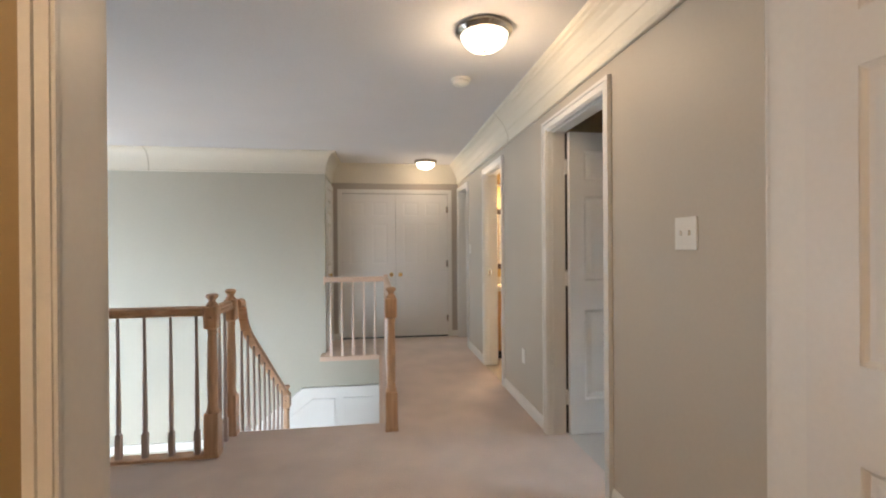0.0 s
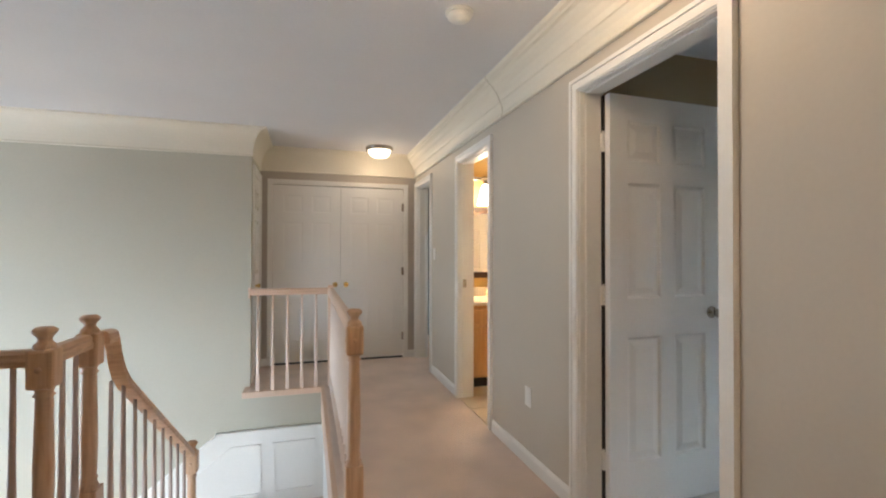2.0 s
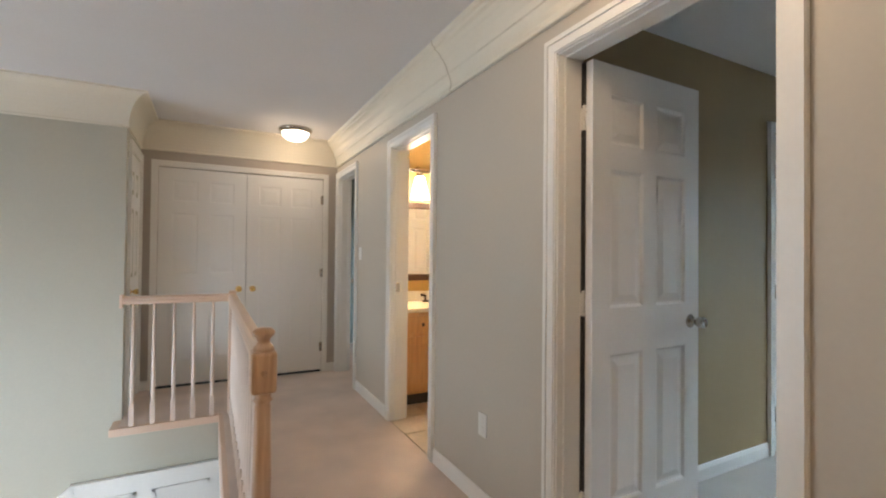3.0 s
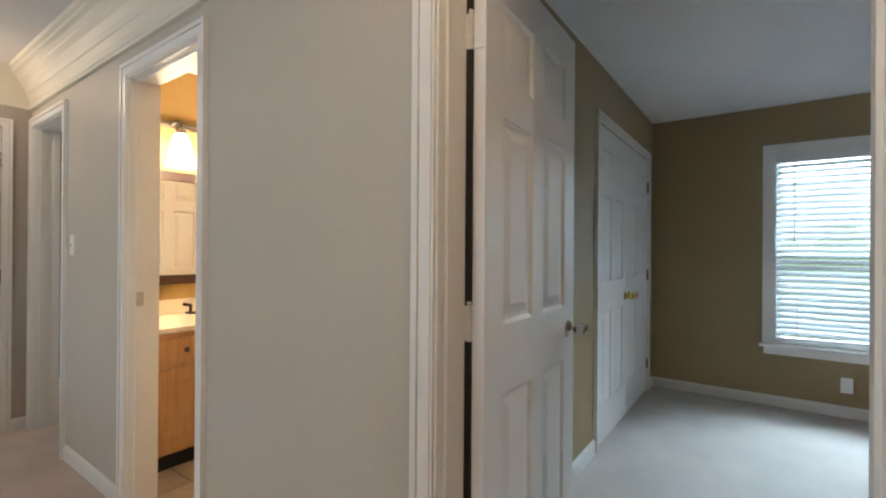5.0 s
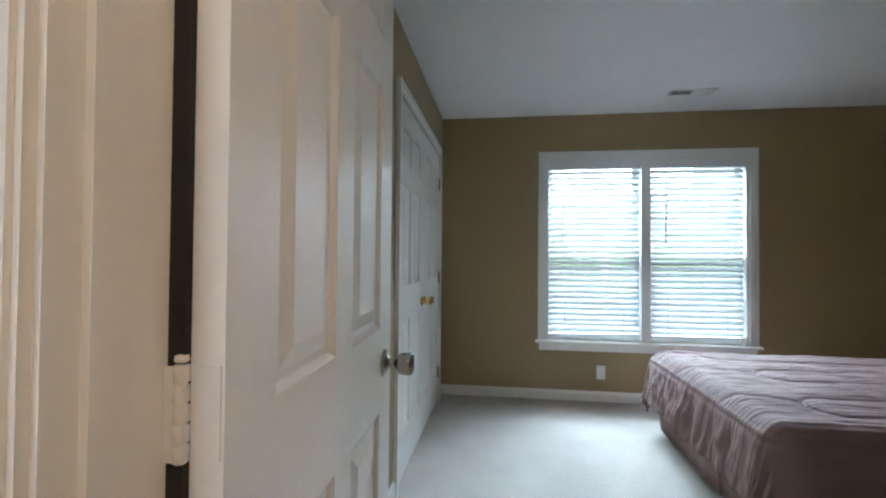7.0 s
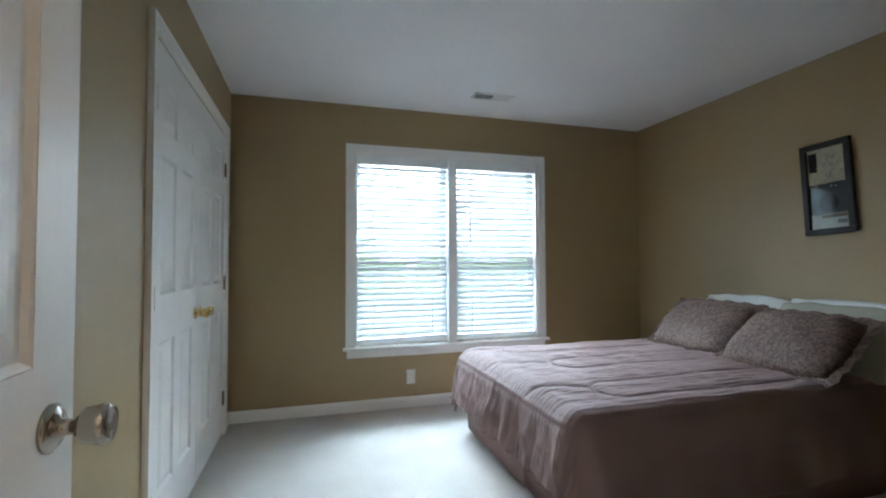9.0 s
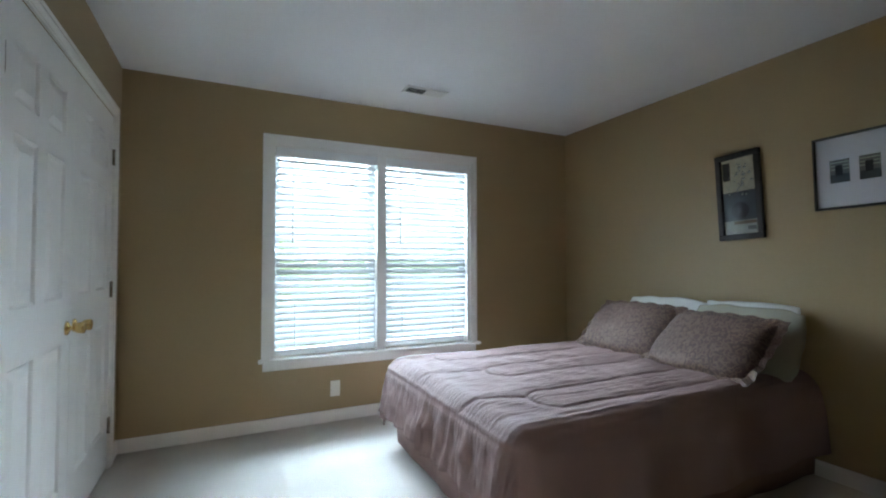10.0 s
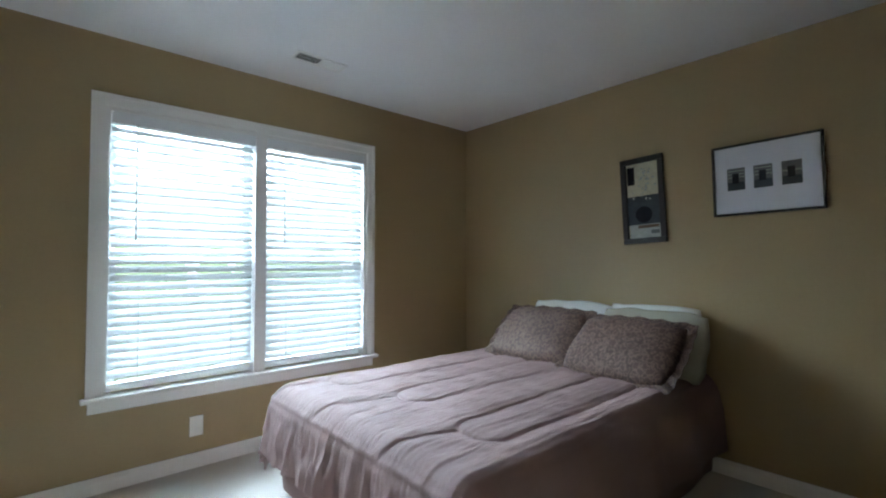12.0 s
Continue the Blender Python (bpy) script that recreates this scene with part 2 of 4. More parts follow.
def casing(bm, axis, plane, out, a0, a1, top, w=0.07, z0=0.0):
    """Door casing on a wall's face: two legs and a head with a moulded, stepped face."""
    for lo, hi, t in ((0.0, w, 0.012), (0.006, w - 0.022, 0.017), (w - 0.02, w - 0.002, 0.022)):
        p0, p1 = sorted((plane, plane + out * t))
        for s in ((a0 - hi, a0 - lo, z0, top + hi), (a1 + lo, a1 + hi, z0, top + hi), (a0 - lo, a1 + lo, top + lo, top + hi)):
            if axis == "x":
                box(bm, p0, p1, s[0], s[1], s[2], s[3])
            else:
                box(bm, s[0], s[1], p0, p1, s[2], s[3])
    return bm


CROWN = [(0, 2.172), (0.018, 2.172), (0.022, 2.180), (0.018, 2.192), (0.014, 2.205), (0.018, 2.235), (0.030, 2.268), (0.036, 2.272),
         (0.044, 2.300), (0.060, 2.330), (0.080, 2.352), (0.084, 2.362), (0.100, 2.378), (0.118, 2.386), (0.120, 2.400), (0.135, 2.408),
         (0.140, 2.431), (0, 2.431)]
COVE = [(0, 2.1725), (0.014, 2.1725), (0.017, 2.182), (0.012, 2.190)] + [(0.012 + 0.125 * (1 - math.cos(a)), 2.195 + 0.222 * math.sin(a)) for a in np.linspace(0, math.pi / 2, 12)] + [(0.141, 2.431), (0, 2.431)]
BASE = [(0, 0.0), (0.014, 0.0), (0.014, 0.062), (0.010, 0.074), (0.006, 0.084), (0, 0.084)]

# ---- structure ----
XH, XR, XE = 2.135, 2.255, 5.785
YB, YN = 0.42, 4.005
YW, YC, XA = 6.49, 7.26, 0.36
H = 2.43
FL = -2.75

DO = (3.015, 3.792)
BO = (4.92, 5.60)
FO = (6.545, 7.175)
DT = 2.045

struct(part("floor", (lambda bm: (box(bm, -3.7, XH, 1.85, 3.86, -0.25, 0), box(bm, -0.03, XH, 3.86, 4.17, -0.25, 0.0),
       box(bm, 1.03, XH, 4.17, 6.34, -0.25, 0), box(bm, XA, XH, 6.34, YC, -0.25, 0), box(bm, -1.5, XH, -2.6, 1.85, -0.25, 0), box(bm, XH, XR, DO[0], DO[1], -0.25, 0), box(bm, XH, XR, FO[0], FO[1], -0.25, 0), bm)[-1])(bmesh.new()), CARPET),
       "beige cut-pile carpet over the upstairs hall", "floor")
struct(part("floor_bedroom", B(XR, XE, YB, YN + 0.05, -0.25, 0.0), CARPET_R), "ivory cut-pile bedroom carpet", "floor")
struct(part("ceiling", B(-3.7, XH, 1.85, YC + 0.1, H, H + 0.2), CEIL_DIM), "white painted hall ceiling, its dimmer light put into the colour", "ceiling")
struct(part("ceiling_bedroom", B(XH, XE + 0.2, YB - 0.1, YN + 0.8, H - 0.012, H + 0.2), CEIL), "white painted bedroom ceiling", "ceiling")
struct(part("ceiling_master", B(-1.6, XH, -2.7, 1.85, H, H + 0.2), CEIL), "white painted ceiling", "ceiling")


def wall_x(name, x0, x1, spans, label, material, z0=0.0, z1=H):
    """Wall along y with openings: spans of (y0, y1, low, high)."""
    bm = bmesh.new()
    for y0, y1, a, b in spans:
        box(bm, x0, x1, y0, y1, a, b)
    return struct(part(name, bm, material), label)


# hall side and bedroom side of the wall between them are two skins
hall_spans = [(1.862, DO[0], 0, H), (DO[0], DO[1], DT, H), (DO[1], BO[0], 0, H), (BO[0], BO[1], DT, H), (BO[1], FO[0], 0, H), (FO[0], FO[1], DT, H), (FO[1], YC, 0, H)]
wall_x("wall_hall_east", XH, XH + 0.06, hall_spans, "greige painted hall wall", GREIGE)
wall_x("wall_bedroom_west", XH + 0.06, XR, [(YB - 0.1, DO[0], 0, H), (DO[0], DO[1], DT, H), (DO[1], YN, 0, H)], "tan painted bedroom wall", TAN)
wall_x("wall_bath_west", XH + 0.06, XR, [(4.7, BO[0], 0, H), (BO[0], BO[1], DT, H), (BO[1], 6.4, 0, H)], "yellow painted bathroom wall", GOLD_WALL)
wall_x("wall_far_west", XH + 0.06, XR, [(6.4, FO[0], 0, H), (FO[0], FO[1], DT, H), (FO[1], 8.6, 0, H)], "dark grey-green wall", DARK_WALL)
# bedroom
struct(part("wall_bedroom_south", B(XR, XE, YB - 0.1, YB, 0, H), TAN), "tan painted bedroom wall behind the bed")
CO = (4.115, 5.565)
bm = bmesh.new()
for s in ((XR, CO[0], 0, H), (CO[0], CO[1], DT, H), (CO[1], XE, 0, H)):
    box(bm, s[0], s[1], YN, YN + 0.1, s[2], s[3])
struct(part("wall_bedroom_north", bm, TAN), "tan painted bedroom wall with the closet")
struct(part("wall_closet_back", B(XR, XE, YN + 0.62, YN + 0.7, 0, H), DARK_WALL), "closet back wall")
WY0, WY1, WZ0, WZ1 = 1.495, 3.105, 0.50, 2.04
bm = bmesh.new()
for s in ((YB - 0.1, WY0, 0, H), (WY1, YN + 0.7, 0, H), (WY0, WY1, 0, WZ0), (WY0, WY1, WZ1, H)):
    box(bm, XE, XE + 0.16, *s)
struct(part("wall_bedroom_east", bm, TAN), "tan painted bedroom window wall")
# bathroom
struct(part("floor_bath", B(XH, 4.2, 4.705, 6.4, -0.25, -0.006), GROUT), "grouted bathroom floor", "floor")
struct(part("wall_bath_north", B(XR, 4.2, 6.34, 6.4, 0, H), GOLD_WALL), "yellow painted bathroom wall")
struct(part("wall_bath_south", B(XR, 4.2, YN + 0.7, 4.78, 0, H), GOLD_WALL), "yellow painted bathroom wall")
struct(part("wall_bath_east", B(4.2, 4.3, 4.7, 6.4, 0, H), GOLD_WALL), "yellow painted bathroom wall")
struct(part("ceiling_bath", B(XH, 4.3, YN + 0.8, 6.4, H, H + 0.2), CEIL), "white bathroom ceiling", "ceiling")
# far room
struct(part("floor_far", B(XR, 4.3, 6.4, 8.6, -0.25, 0.0), CARPET), "carpeted floor of the far room", "floor")
struct(part("ceiling_far", B(XH, 4.3, 6.4, 8.6, H, H + 0.2), CEIL), "far room ceiling", "ceiling")
bm = bmesh.new()
for q in ((6.4, 6.7, 0, H), (7.9, 8.6, 0, H), (6.7, 7.9, 0, 0.6), (6.7, 7.9, 2.0, H)):
    box(bm, 4.2, 4.3, *q)
struct(part("wall_far_east", bm, DARK_WALL), "dark grey-green wall with a window opening")
struct(part("wall_far_north", B(XH, 4.3, 8.6, 8.7, 0, H), DARK_WALL), "dark grey-green wall")
# alcove and stair wall
AO = (0.495, 1.985)
bm = bmesh.new()
for s in ((XA - 0.1, AO[0], 0, H), (AO[0], AO[1], DT, H), (AO[1], XH, 0, H)):
    box(bm, s[0], s[1], YC, YC + 0.1, s[2], s[3])
struct(part("wall_alcove_north", bm, ALCOVE), "taupe painted end wall round the closet doors")
struct(part("wall_closet_hall", B(XA, XH, YC + 0.6, YC + 0.66, 0, H), DARK_WALL), "closet back wall")
struct(part("wall_alcove_west", B(XA - 0.1, XA, YW + 0.1, YC, 0, H), SAGE), "greige alcove side wall")
struct(part("wall_stair_north", (lambda bm: (box(bm, -3.7, XA, YW, YW + 0.1, FL, H), box(bm, XA, 1.03, YW, YW + 0.1, FL, -0.25), bm)[-1])(bmesh.new()), SAGE),
       "sage green two-storey stair wall")
struct(part("wall_under_gallery", B(1.03, 1.10, 1.90, YW, FL, -0.252), WHITE), "white wall under the gallery")
bm = bmesh.new()
for q in ((-3.7, -3.4, FL, -0.252), (-0.9, 1.03, FL, -0.252), (-3.4, -0.9, FL, -2.1), (-3.4, -0.9, -0.6, -0.252)):
    box(bm, q[0], q[1], 1.90, 1.98, q[2], q[3])
struct(part("wall_under_hall", bm, SAGE), "sage wall under the hall floor with the front window")
FW = (4.3, 6.0, -2.2, 1.8)
bm = bmesh.new()
for s in ((1.9, FW[0], FL, H), (FW[1], YW, FL, H), (FW[0], FW[1], FL, FW[2]), (FW[0], FW[1], FW[3], H), (1.85, 1.9, 0, H)):
    box(bm, -3.7, -3.6, *s)
struct(part("wall_foyer_west", bm, SAGE), "sage foyer wall with a tall window")
struct(part("floor_foyer", B(-3.7, 1.1, 1.9, YW + 0.1, FL - 0.2, FL), MAPLE), "wood foyer floor", "floor")
# wall with the double doors behind the hall
MO = (0.455, 1.96)
bm = bmesh.new()
for s in ((-3.7, MO[0], 0, H), (MO[0], MO[1], DT, H), (MO[1], XH, 0, H)):
    box(bm, s[0], s[1], 1.74, 1.86, s[2], s[3])
struct(part("wall_hall_south", bm, TAN), "tan painted wall round the double door opening")
struct(part("wall_master_east", B(XH, XR, -2.6, 1.85, 0, H), TAN), "tan painted wall")
struct(part("wall_master_west", B(-1.6, -1.5, -2.6, 1.85, 0, H), TAN), "tan painted wall")
struct(part("wall_master_south", B(-1.6, XR, -2.7, -2.6, 0, H), TAN), "tan painted wall")

# trim: crown, baseboards, casings, jambs
struct(part("trim_crown", sweep(bmesh.new(), CROWN, [(XH, 1.862), (XH, YC)]), CREAM), "cream moulded cove crown", "crown moulding")
cv = struct(part("trim_cove", sweep(bmesh.new(), COVE, [(XH, YC), (XA, YC), (XA, YW), (-3.6, YW)]), CREAM), "cream coved crown", "crown moulding")
# coped joints of the crown
seam = mat("crown_caulk", (0.55, 0.50, 0.40), 0.7)
bm = bmesh.new()
sweep(bm, [(o + 0.003, h) for o, h in CROWN[:-1]] + [(0.003, 2.431)], [(XH, 4.655), (XH, 4.663)])
sweep(bm, [(o + 0.003, h) for o, h in COVE[:-1]] + [(0.003, 2.431)], [(-1.60, YW), (-1.612, YW)])
struct(part("trim_crown_joint", bm, seam), "caulked crown joint", "crown moulding")
bm = bmesh.new()
for a, b in ((1.866, DO[0] - 0.07), (DO[1] + 0.07, BO[0] - 0.07), (BO[1] + 0.07, FO[0] - 0.07)):
    sweep(bm, BASE, [(XH, a), (XH, b)])
sweep(bm, BASE, [(XH, YC), (AO[1] + 0.05, YC)])
sweep(bm, BASE, [(AO[0] - 0.05, YC), (XA, YC)])
struct(part("baseboard_hall", bm, WHITE), "white painted hall baseboard", "baseboard")
bm = bmesh.new()
sweep(bm, BASE, [(XR, YB), (XE, YB), (XE, YN), (CO[1] + 0.06, YN)])
sweep(bm, BASE, [(CO[0] - 0.06, YN), (XR, YN)])
struct(part("baseboard_bedroom", bm, WHITE), "white painted bedroom baseboard", "baseboard")


def door_trim(name, x_faces, o, label, jamb=WHITE):
    bm = bmesh.new()
    for x, out in x_faces:
        casing(bm, "x", x, out, o[0], o[1], DT, 0.062 if out < 0 else 0.045)
    a, b = x_faces[0][0], x_faces[-1][0]
    a, b = min(a, b) - 0.002, max(a, b) + 0.002
    box(bm, a, b, o[0] - 0.001, o[0] + 0.006, 0, DT)
    box(bm, a, b, o[1] - 0.006, o[1] + 0.001, 0, DT)
    box(bm, a, b, o[0] + 0.006, o[1] - 0.006, DT - 0.006, DT + 0.001)
    # stop
    box(bm, a + 0.03, a + 0.065, o[0] + 0.006, o[0] + 0.014, 0, DT - 0.006)
    box(bm, a + 0.03, a + 0.065, o[1] - 0.014, o[1] - 0.006, 0, DT - 0.006)
    box(bm, a + 0.03, a + 0.065, o[0] + 0.014, o[1] - 0.014, DT - 0.014, DT - 0.006)
    return struct(part(name, bm, jamb), label, "door frame")


door_trim("trim_bedroom_door", ((XH, -1), (XR, 1)), DO, "cream-white moulded bedroom door frame")
door_trim("trim_bath_door", ((XH, -1), (XR, 1)), BO, "white moulded bathroom door frame")
door_trim("trim_far_door", ((XH, -1), (XR, 1)), FO, "white moulded far door frame")
struct(part("trim_hall_closet", casing(bmesh.new(), "y", YC, -1, AO[0], AO[1], 2.035, 0.055), WHITE), "white closet door casing", "door frame")
struct(part("trim_bedroom_closet", casing(bmesh.new(), "y", YN, -1, CO[0], CO[1], 2.05, 0.06), WHITE), "white closet door casing", "door frame")
bm = casing(bmesh.new(), "y", 1.86, 1, MO[0] + 0.02, MO[1] - 0.02, DT)
casing(bm, "y", 1.74, -1, MO[0] + 0.02, MO[1] - 0.02, DT, 0.05)
box(bm, MO[0], MO[0] + 0.02, 1.738, 1.862, 0, DT), box(bm, MO[1] - 0.02, MO[1], 1.738, 1.862, 0, DT)
struct(part("trim_double_door", bm, WHITE), "cream painted double door frame", "door frame")
struct(part("trim_alcove_door", casing(bmesh.new(), "x", XA, 1, 6.66, 7.19, DT), WHITE), "white alcove door casing", "door frame")


# ---- doors ----
def door(name, w, label, m, h=2.03, t=0.035, flat=0.009, group=""):
    """Six-panel door: origin at the hinge's floor end, leaf along +x, thickness along +y."""
    d = thing(name, label, "door", m, group)
    st, mid = 0.112 * w / 0.76, 0.095 * w / 0.76
    xs = (st, (w - mid) / 2, (w + mid) / 2, w - st)
    zs = ((0.240, 0.845), (1.035, 1.600), (1.705, 1.905))
    bm = bmesh.new()
    box(bm, 0.0, w, flat, t - flat, 0.012, h)
    for y0, y1 in ((0, flat), (t - flat, t)):
        box(bm, 0, xs[0], y0, y1, 0.012, h), box(bm, xs[3], w, y0, y1, 0.012, h), box(bm, xs[1], xs[2], y0, y1, zs[0][0], zs[2][1])
        for a, b in ((0.012, zs[0][0]), (zs[0][1], zs[1][0]), (zs[1][1], zs[2][0]), (zs[2][1], h)):
            box(bm, xs[0], xs[3], y0, y1, a, b) if (a, b) in ((0.012, zs[0][0]), (zs[2][1], h)) else (
                box(bm, xs[0], xs[1], y0, y1, a, b), box(bm, xs[2], xs[3], y0, y1, a, b))
    part("leaf", bm, DOOR, d)
    for a, b in ((xs[0], xs[1]), (xs[2], xs[3])):
        for z0, z1 in zs:
            bm = bmesh.new()
            for y, s in ((flat, -1), (t - flat, 1)):
                q = []
                for g, dep in ((0.001, 0.0085), (0.005, 0.0065), (0.012, -0.001), (0.018, -0.001), (0.050, 0.0072)):
                    q.append([bm.verts.new((x, y + s * dep * flat / 0.009, z)) for x, z in ((a + g, z0 + g), (b - g, z0 + g), (b - g, z1 - g), (a + g, z1 - g))])
                for i in range(4):
                    for k in range(4):
                        bm.faces.new((q[i][k], q[i][(k + 1) % 4], q[i + 1][(k + 1) % 4], q[i + 1][k]))
                bm.faces.new(q[4])
            bmesh.ops.recalc_face_normals(bm, faces=bm.faces)
            part("panel", bm, DOOR, d)
    return d


KNOB = [(0.0, 0.0), (0.033, 0.0), (0.033, 0.004), (0.026, 0.010), (0.012, 0.013), (0.010, 0.030), (0.018, 0.034), (0.024, 0.040), (0.027, 0.056), (0.028, 0.066), (0.024, 0.072), (0.018, 0.070), (0.0, 0.069)]


def knob(d, x, y, z, out, material, s=1.0):
    bm = lathe(bmesh.new(), [(r * s, h * s) for r, h in KNOB], 20, (x, y, z), pose(0, 0, 0, 90 if out < 0 else -90))
    return part("knob", bm, material, d, "round metal door knob")


def hinges(d, x, y, zs=(0.25, 1.03, 1.80)):
    for z in zs:
        bm = B(x - 0.022, x + 0.022, y - 0.002, y + 0.002, z - 0.045, z + 0.045)
        lathe(bm, [(0.006, -0.047), (0.006, 0.047)], 10, (x, y - 0.004, z))
        part("hinge", bm, NICKEL, d, "grey metal butt hinge")


# bedroom door, open square into the room
d = door("door_bedroom", 0.695, "white six-panel door standing open into the bedroom", pose(2.262, 3.733, 0, 0, 0, 1.2))
knob(d, 0.633, 0, 0.95, -1, NICKEL, 0.95), knob(d, 0.633, 0.035, 0.95, 1, NICKEL, 0.95)
part("latch", B(0.6935, 0.697, 0.006, 0.029, 0.92, 0.98), NICKEL, d)
for z in (0.25, 1.05, 1.80):
    bm = B(-0.0025, 0.0, 0.003, 0.033, z - 0.045, z + 0.045)
    box(bm, -0.012, -0.006, 0.034, 0.066, z - 0.045, z + 0.045)
    for k in range(5):
        lathe(bm, [(0.0055, 0.0), (0.0075, 0.0015), (0.0075, 0.0165), (0.0055, 0.018)], 12, (-0.006, 0.040, z - 0.047 + 0.019 * k))
    lathe(bm, [(0.004, 0.048), (0.007, 0.050), (0.006, 0.055), (0.0, 0.057)], 12, (-0.006, 0.040, z))
    part("hinge", bm, DOOR, d, "painted butt hinge")

# added black strip: the dark shade of the hinge gap as colour
part("hinge_gap_shade", B(-0.008, 0.004, 0.036, 0.064, 0.012, 2.03), TOE_GAP, d, "black strip standing in for the shaded gap along the hinge side")
# bedroom closet pair
cw = (CO[1] - CO[0] - 0.012) / 2
d = door("door_closet", cw, "white six-panel closet door, closed", pose(CO[0] + 0.004, YN - 0.002, 0), h=2.04, group="bedroom closet doors")
knob(d, cw - 0.05, 0, 0.905, -1, BRASS, 0.9), hinges(d, 0.0, -0.003)
d = door("door_closet", cw, "white six-panel closet door, closed", pose(CO[0] + 0.008 + cw, YN - 0.002, 0), h=2.04, group="bedroom closet doors")
knob(d, 0.05, 0, 0.905, -1, BRASS, 0.9), hinges(d, cw, -0.003)

# hall closet pair
aw = (AO[1] - AO[0] - 0.01) / 2
d = door("door_hall_closet", aw, "white six-panel hall closet door, closed", pose(AO[0] + 0.003, YC - 0.002, 0.012), h=2.015, flat=0.0018, group="hall closet doors")
knob(d, aw - 0.06, 0, 0.88, -1, BRASS, 0.9)
d = door("door_hall_closet", aw, "white six-panel hall closet door, closed", pose(AO[0] + 0.007 + aw, YC - 0.002, 0.012), h=2.015, flat=0.0018, group="hall closet doors")
knob(d, 0.06, 0, 0.88, -1, BRASS, 0.9), hinges(d, aw, -0.003)

# alcove side door, closed
d = door("door_alcove", 0.53, "white six-panel door, closed, in the alcove wall", pose(XA + 0.004, 6.66, 0, 0, 0, 90))
knob(d, 0.06, 0, 0.93, -1, BRASS, 0.8)

# double doors behind, both open square
mw = 0.73
d = door("door_double", mw, "white six-panel door of a pair, folded open", pose(1.900, 1.732, 0, 0, 0, -90), group="double doors")

# bathroom door, open against the bathroom's wall
d = door("door_bath", 0.58, "white six-panel bathroom door standing open", pose(2.262, 4.925, 0, 0, 0, 0))
d = door("door_linen", 0.70, "white six-panel linen closet door, closed", pose(2.90, 4.784, 0))
part("strike_plate", B(XH + 0.03, XH + 0.062, BO[1] - 0.0155, BO[1] - 0.0135, 0.96, 1.03), NICKEL, None)
tagged(bpy.data.objects["strike_plate"], "satin nickel strike plate on the bathroom jamb", "strike plate")
# far door, ajar
d = door("door_far", 0.59, "white six-panel door, opened into the dim far room", pose(2.262, 7.152, 0, 0, 0, 78))
knob(d, 0.53, 0, 0.93, -1, NICKEL)

# ---- stairs ----
RISE, TREAD, STEPS = 0.188, 0.245, 6
st = struct(thing("stairs", "carpeted stair flight going down from the hall", "stairs"), "carpeted stair flight going down from the hall", "stairs")
for i in range(STEPS - 1):
    z, y = -RISE * (i + 1), 4.17 + TREAD * i
    part("step", B(-0.03, 1.03, y, y + TREAD + 0.02, z - 0.19, z, bevel=0.012), CARPET, st)
ZL = -RISE * STEPS
YL = 4.17 + TREAD * (STEPS - 1)
part("landing", B(-0.03, 1.03, YL, YW, ZL - 0.2, ZL), CARPET, st)
for i in range(8):
    z, x = ZL - RISE * (i + 1), -0.03 - TREAD * i
    part("step", B(x - TREAD - 0.02, x, YL + 0.05, YW, z - 0.19, z, bevel=0.012), CARPET, st)
# wainscot
bm = bmesh.new()
ZC = -0.41
box(bm, 0.09, 1.03, YW - 0.012, YW, ZL, ZC - 0.02)
box(bm, 0.07, 1.03, YW - 0.04, YW, ZC - 0.022, ZC), box(bm, 0.08, 1.03, YW - 0.026, YW, ZC - 0.055, ZC - 0.022)


def slab(bm, pts, y0, y1):
    a = [bm.verts.new((x, y0, z)) for x, z in pts]
    b = [bm.verts.new((x, y1, z)) for x, z in pts]
    bm.faces.new(a), bm.faces.new(b[::-1])
    for k in range(len(pts)):
        bm.faces.new((a[k], b[k], b[(k + 1) % len(pts)], a[(k + 1) % len(pts)]))
    bmesh.ops.recalc_face_normals(bm, faces=bm.faces)


sl = 0.77
slab(bm, [(0.09, ZL), (0.09, ZC - 0.02), (-2.4, ZC - 0.02 - 2.49 * sl), (-2.4, FL), (-1.6, FL)], YW - 0.012, YW)
slab(bm, [(0.09, ZC - 0.03), (0.09, ZC), (-2.4, ZC - 2.49 * sl), (-2.4, ZC - 0.03 - 2.49 * sl)], YW - 0.04, YW)
slab(bm, [(0.09, ZC - 0.065), (0.09, ZC - 0.03), (-2.4, ZC - 0.03 - 2.49 * sl), (-2.4, ZC - 0.065 - 2.49 * sl)], YW - 0.026, YW)
# picture-frame mouldings
for x0, x1, s0 in ((0.19, 0.46, 0), (0.56, 0.95, 0)):
    a, b = ZC - 0.14, ZL + 0.1
    for q in ((x0, x1, a - 0.022, a), (x0, x1, b, b + 0.022), (x1 - 0.022, x1, b, a)) + (((x0, x0 + 0.022, b, a),) if x0 > 0.3 else ()):
        box(bm, q[0], q[1], YW - 0.024, YW - 0.01, q[2], q[3])
slab(bm, [(0.20, ZC - 0.14), (0.20, ZC - 0.166), (-2.3, ZC - 0.166 - 2.5 * sl), (-2.3, ZC - 0.14 - 2.5 * sl)], YW - 0.0241, YW - 0.01)
struct(part("trim_wainscot", bm, WHITE), "white painted stair wainscot with chair rail", "wainscot")
bm = bmesh.new()
box(bm, XA - 0.05, 1.03, 6.30, YW - 0.001, -0.06, -0.004, bevel=0.006)
box(bm, 1.0, 1.035, 4.12, 6.30, -0.252, -0.003)
struct(part("trim_gallery_edge", bm, PINKISH), "pale nosing trim along the gallery edge", "trim")
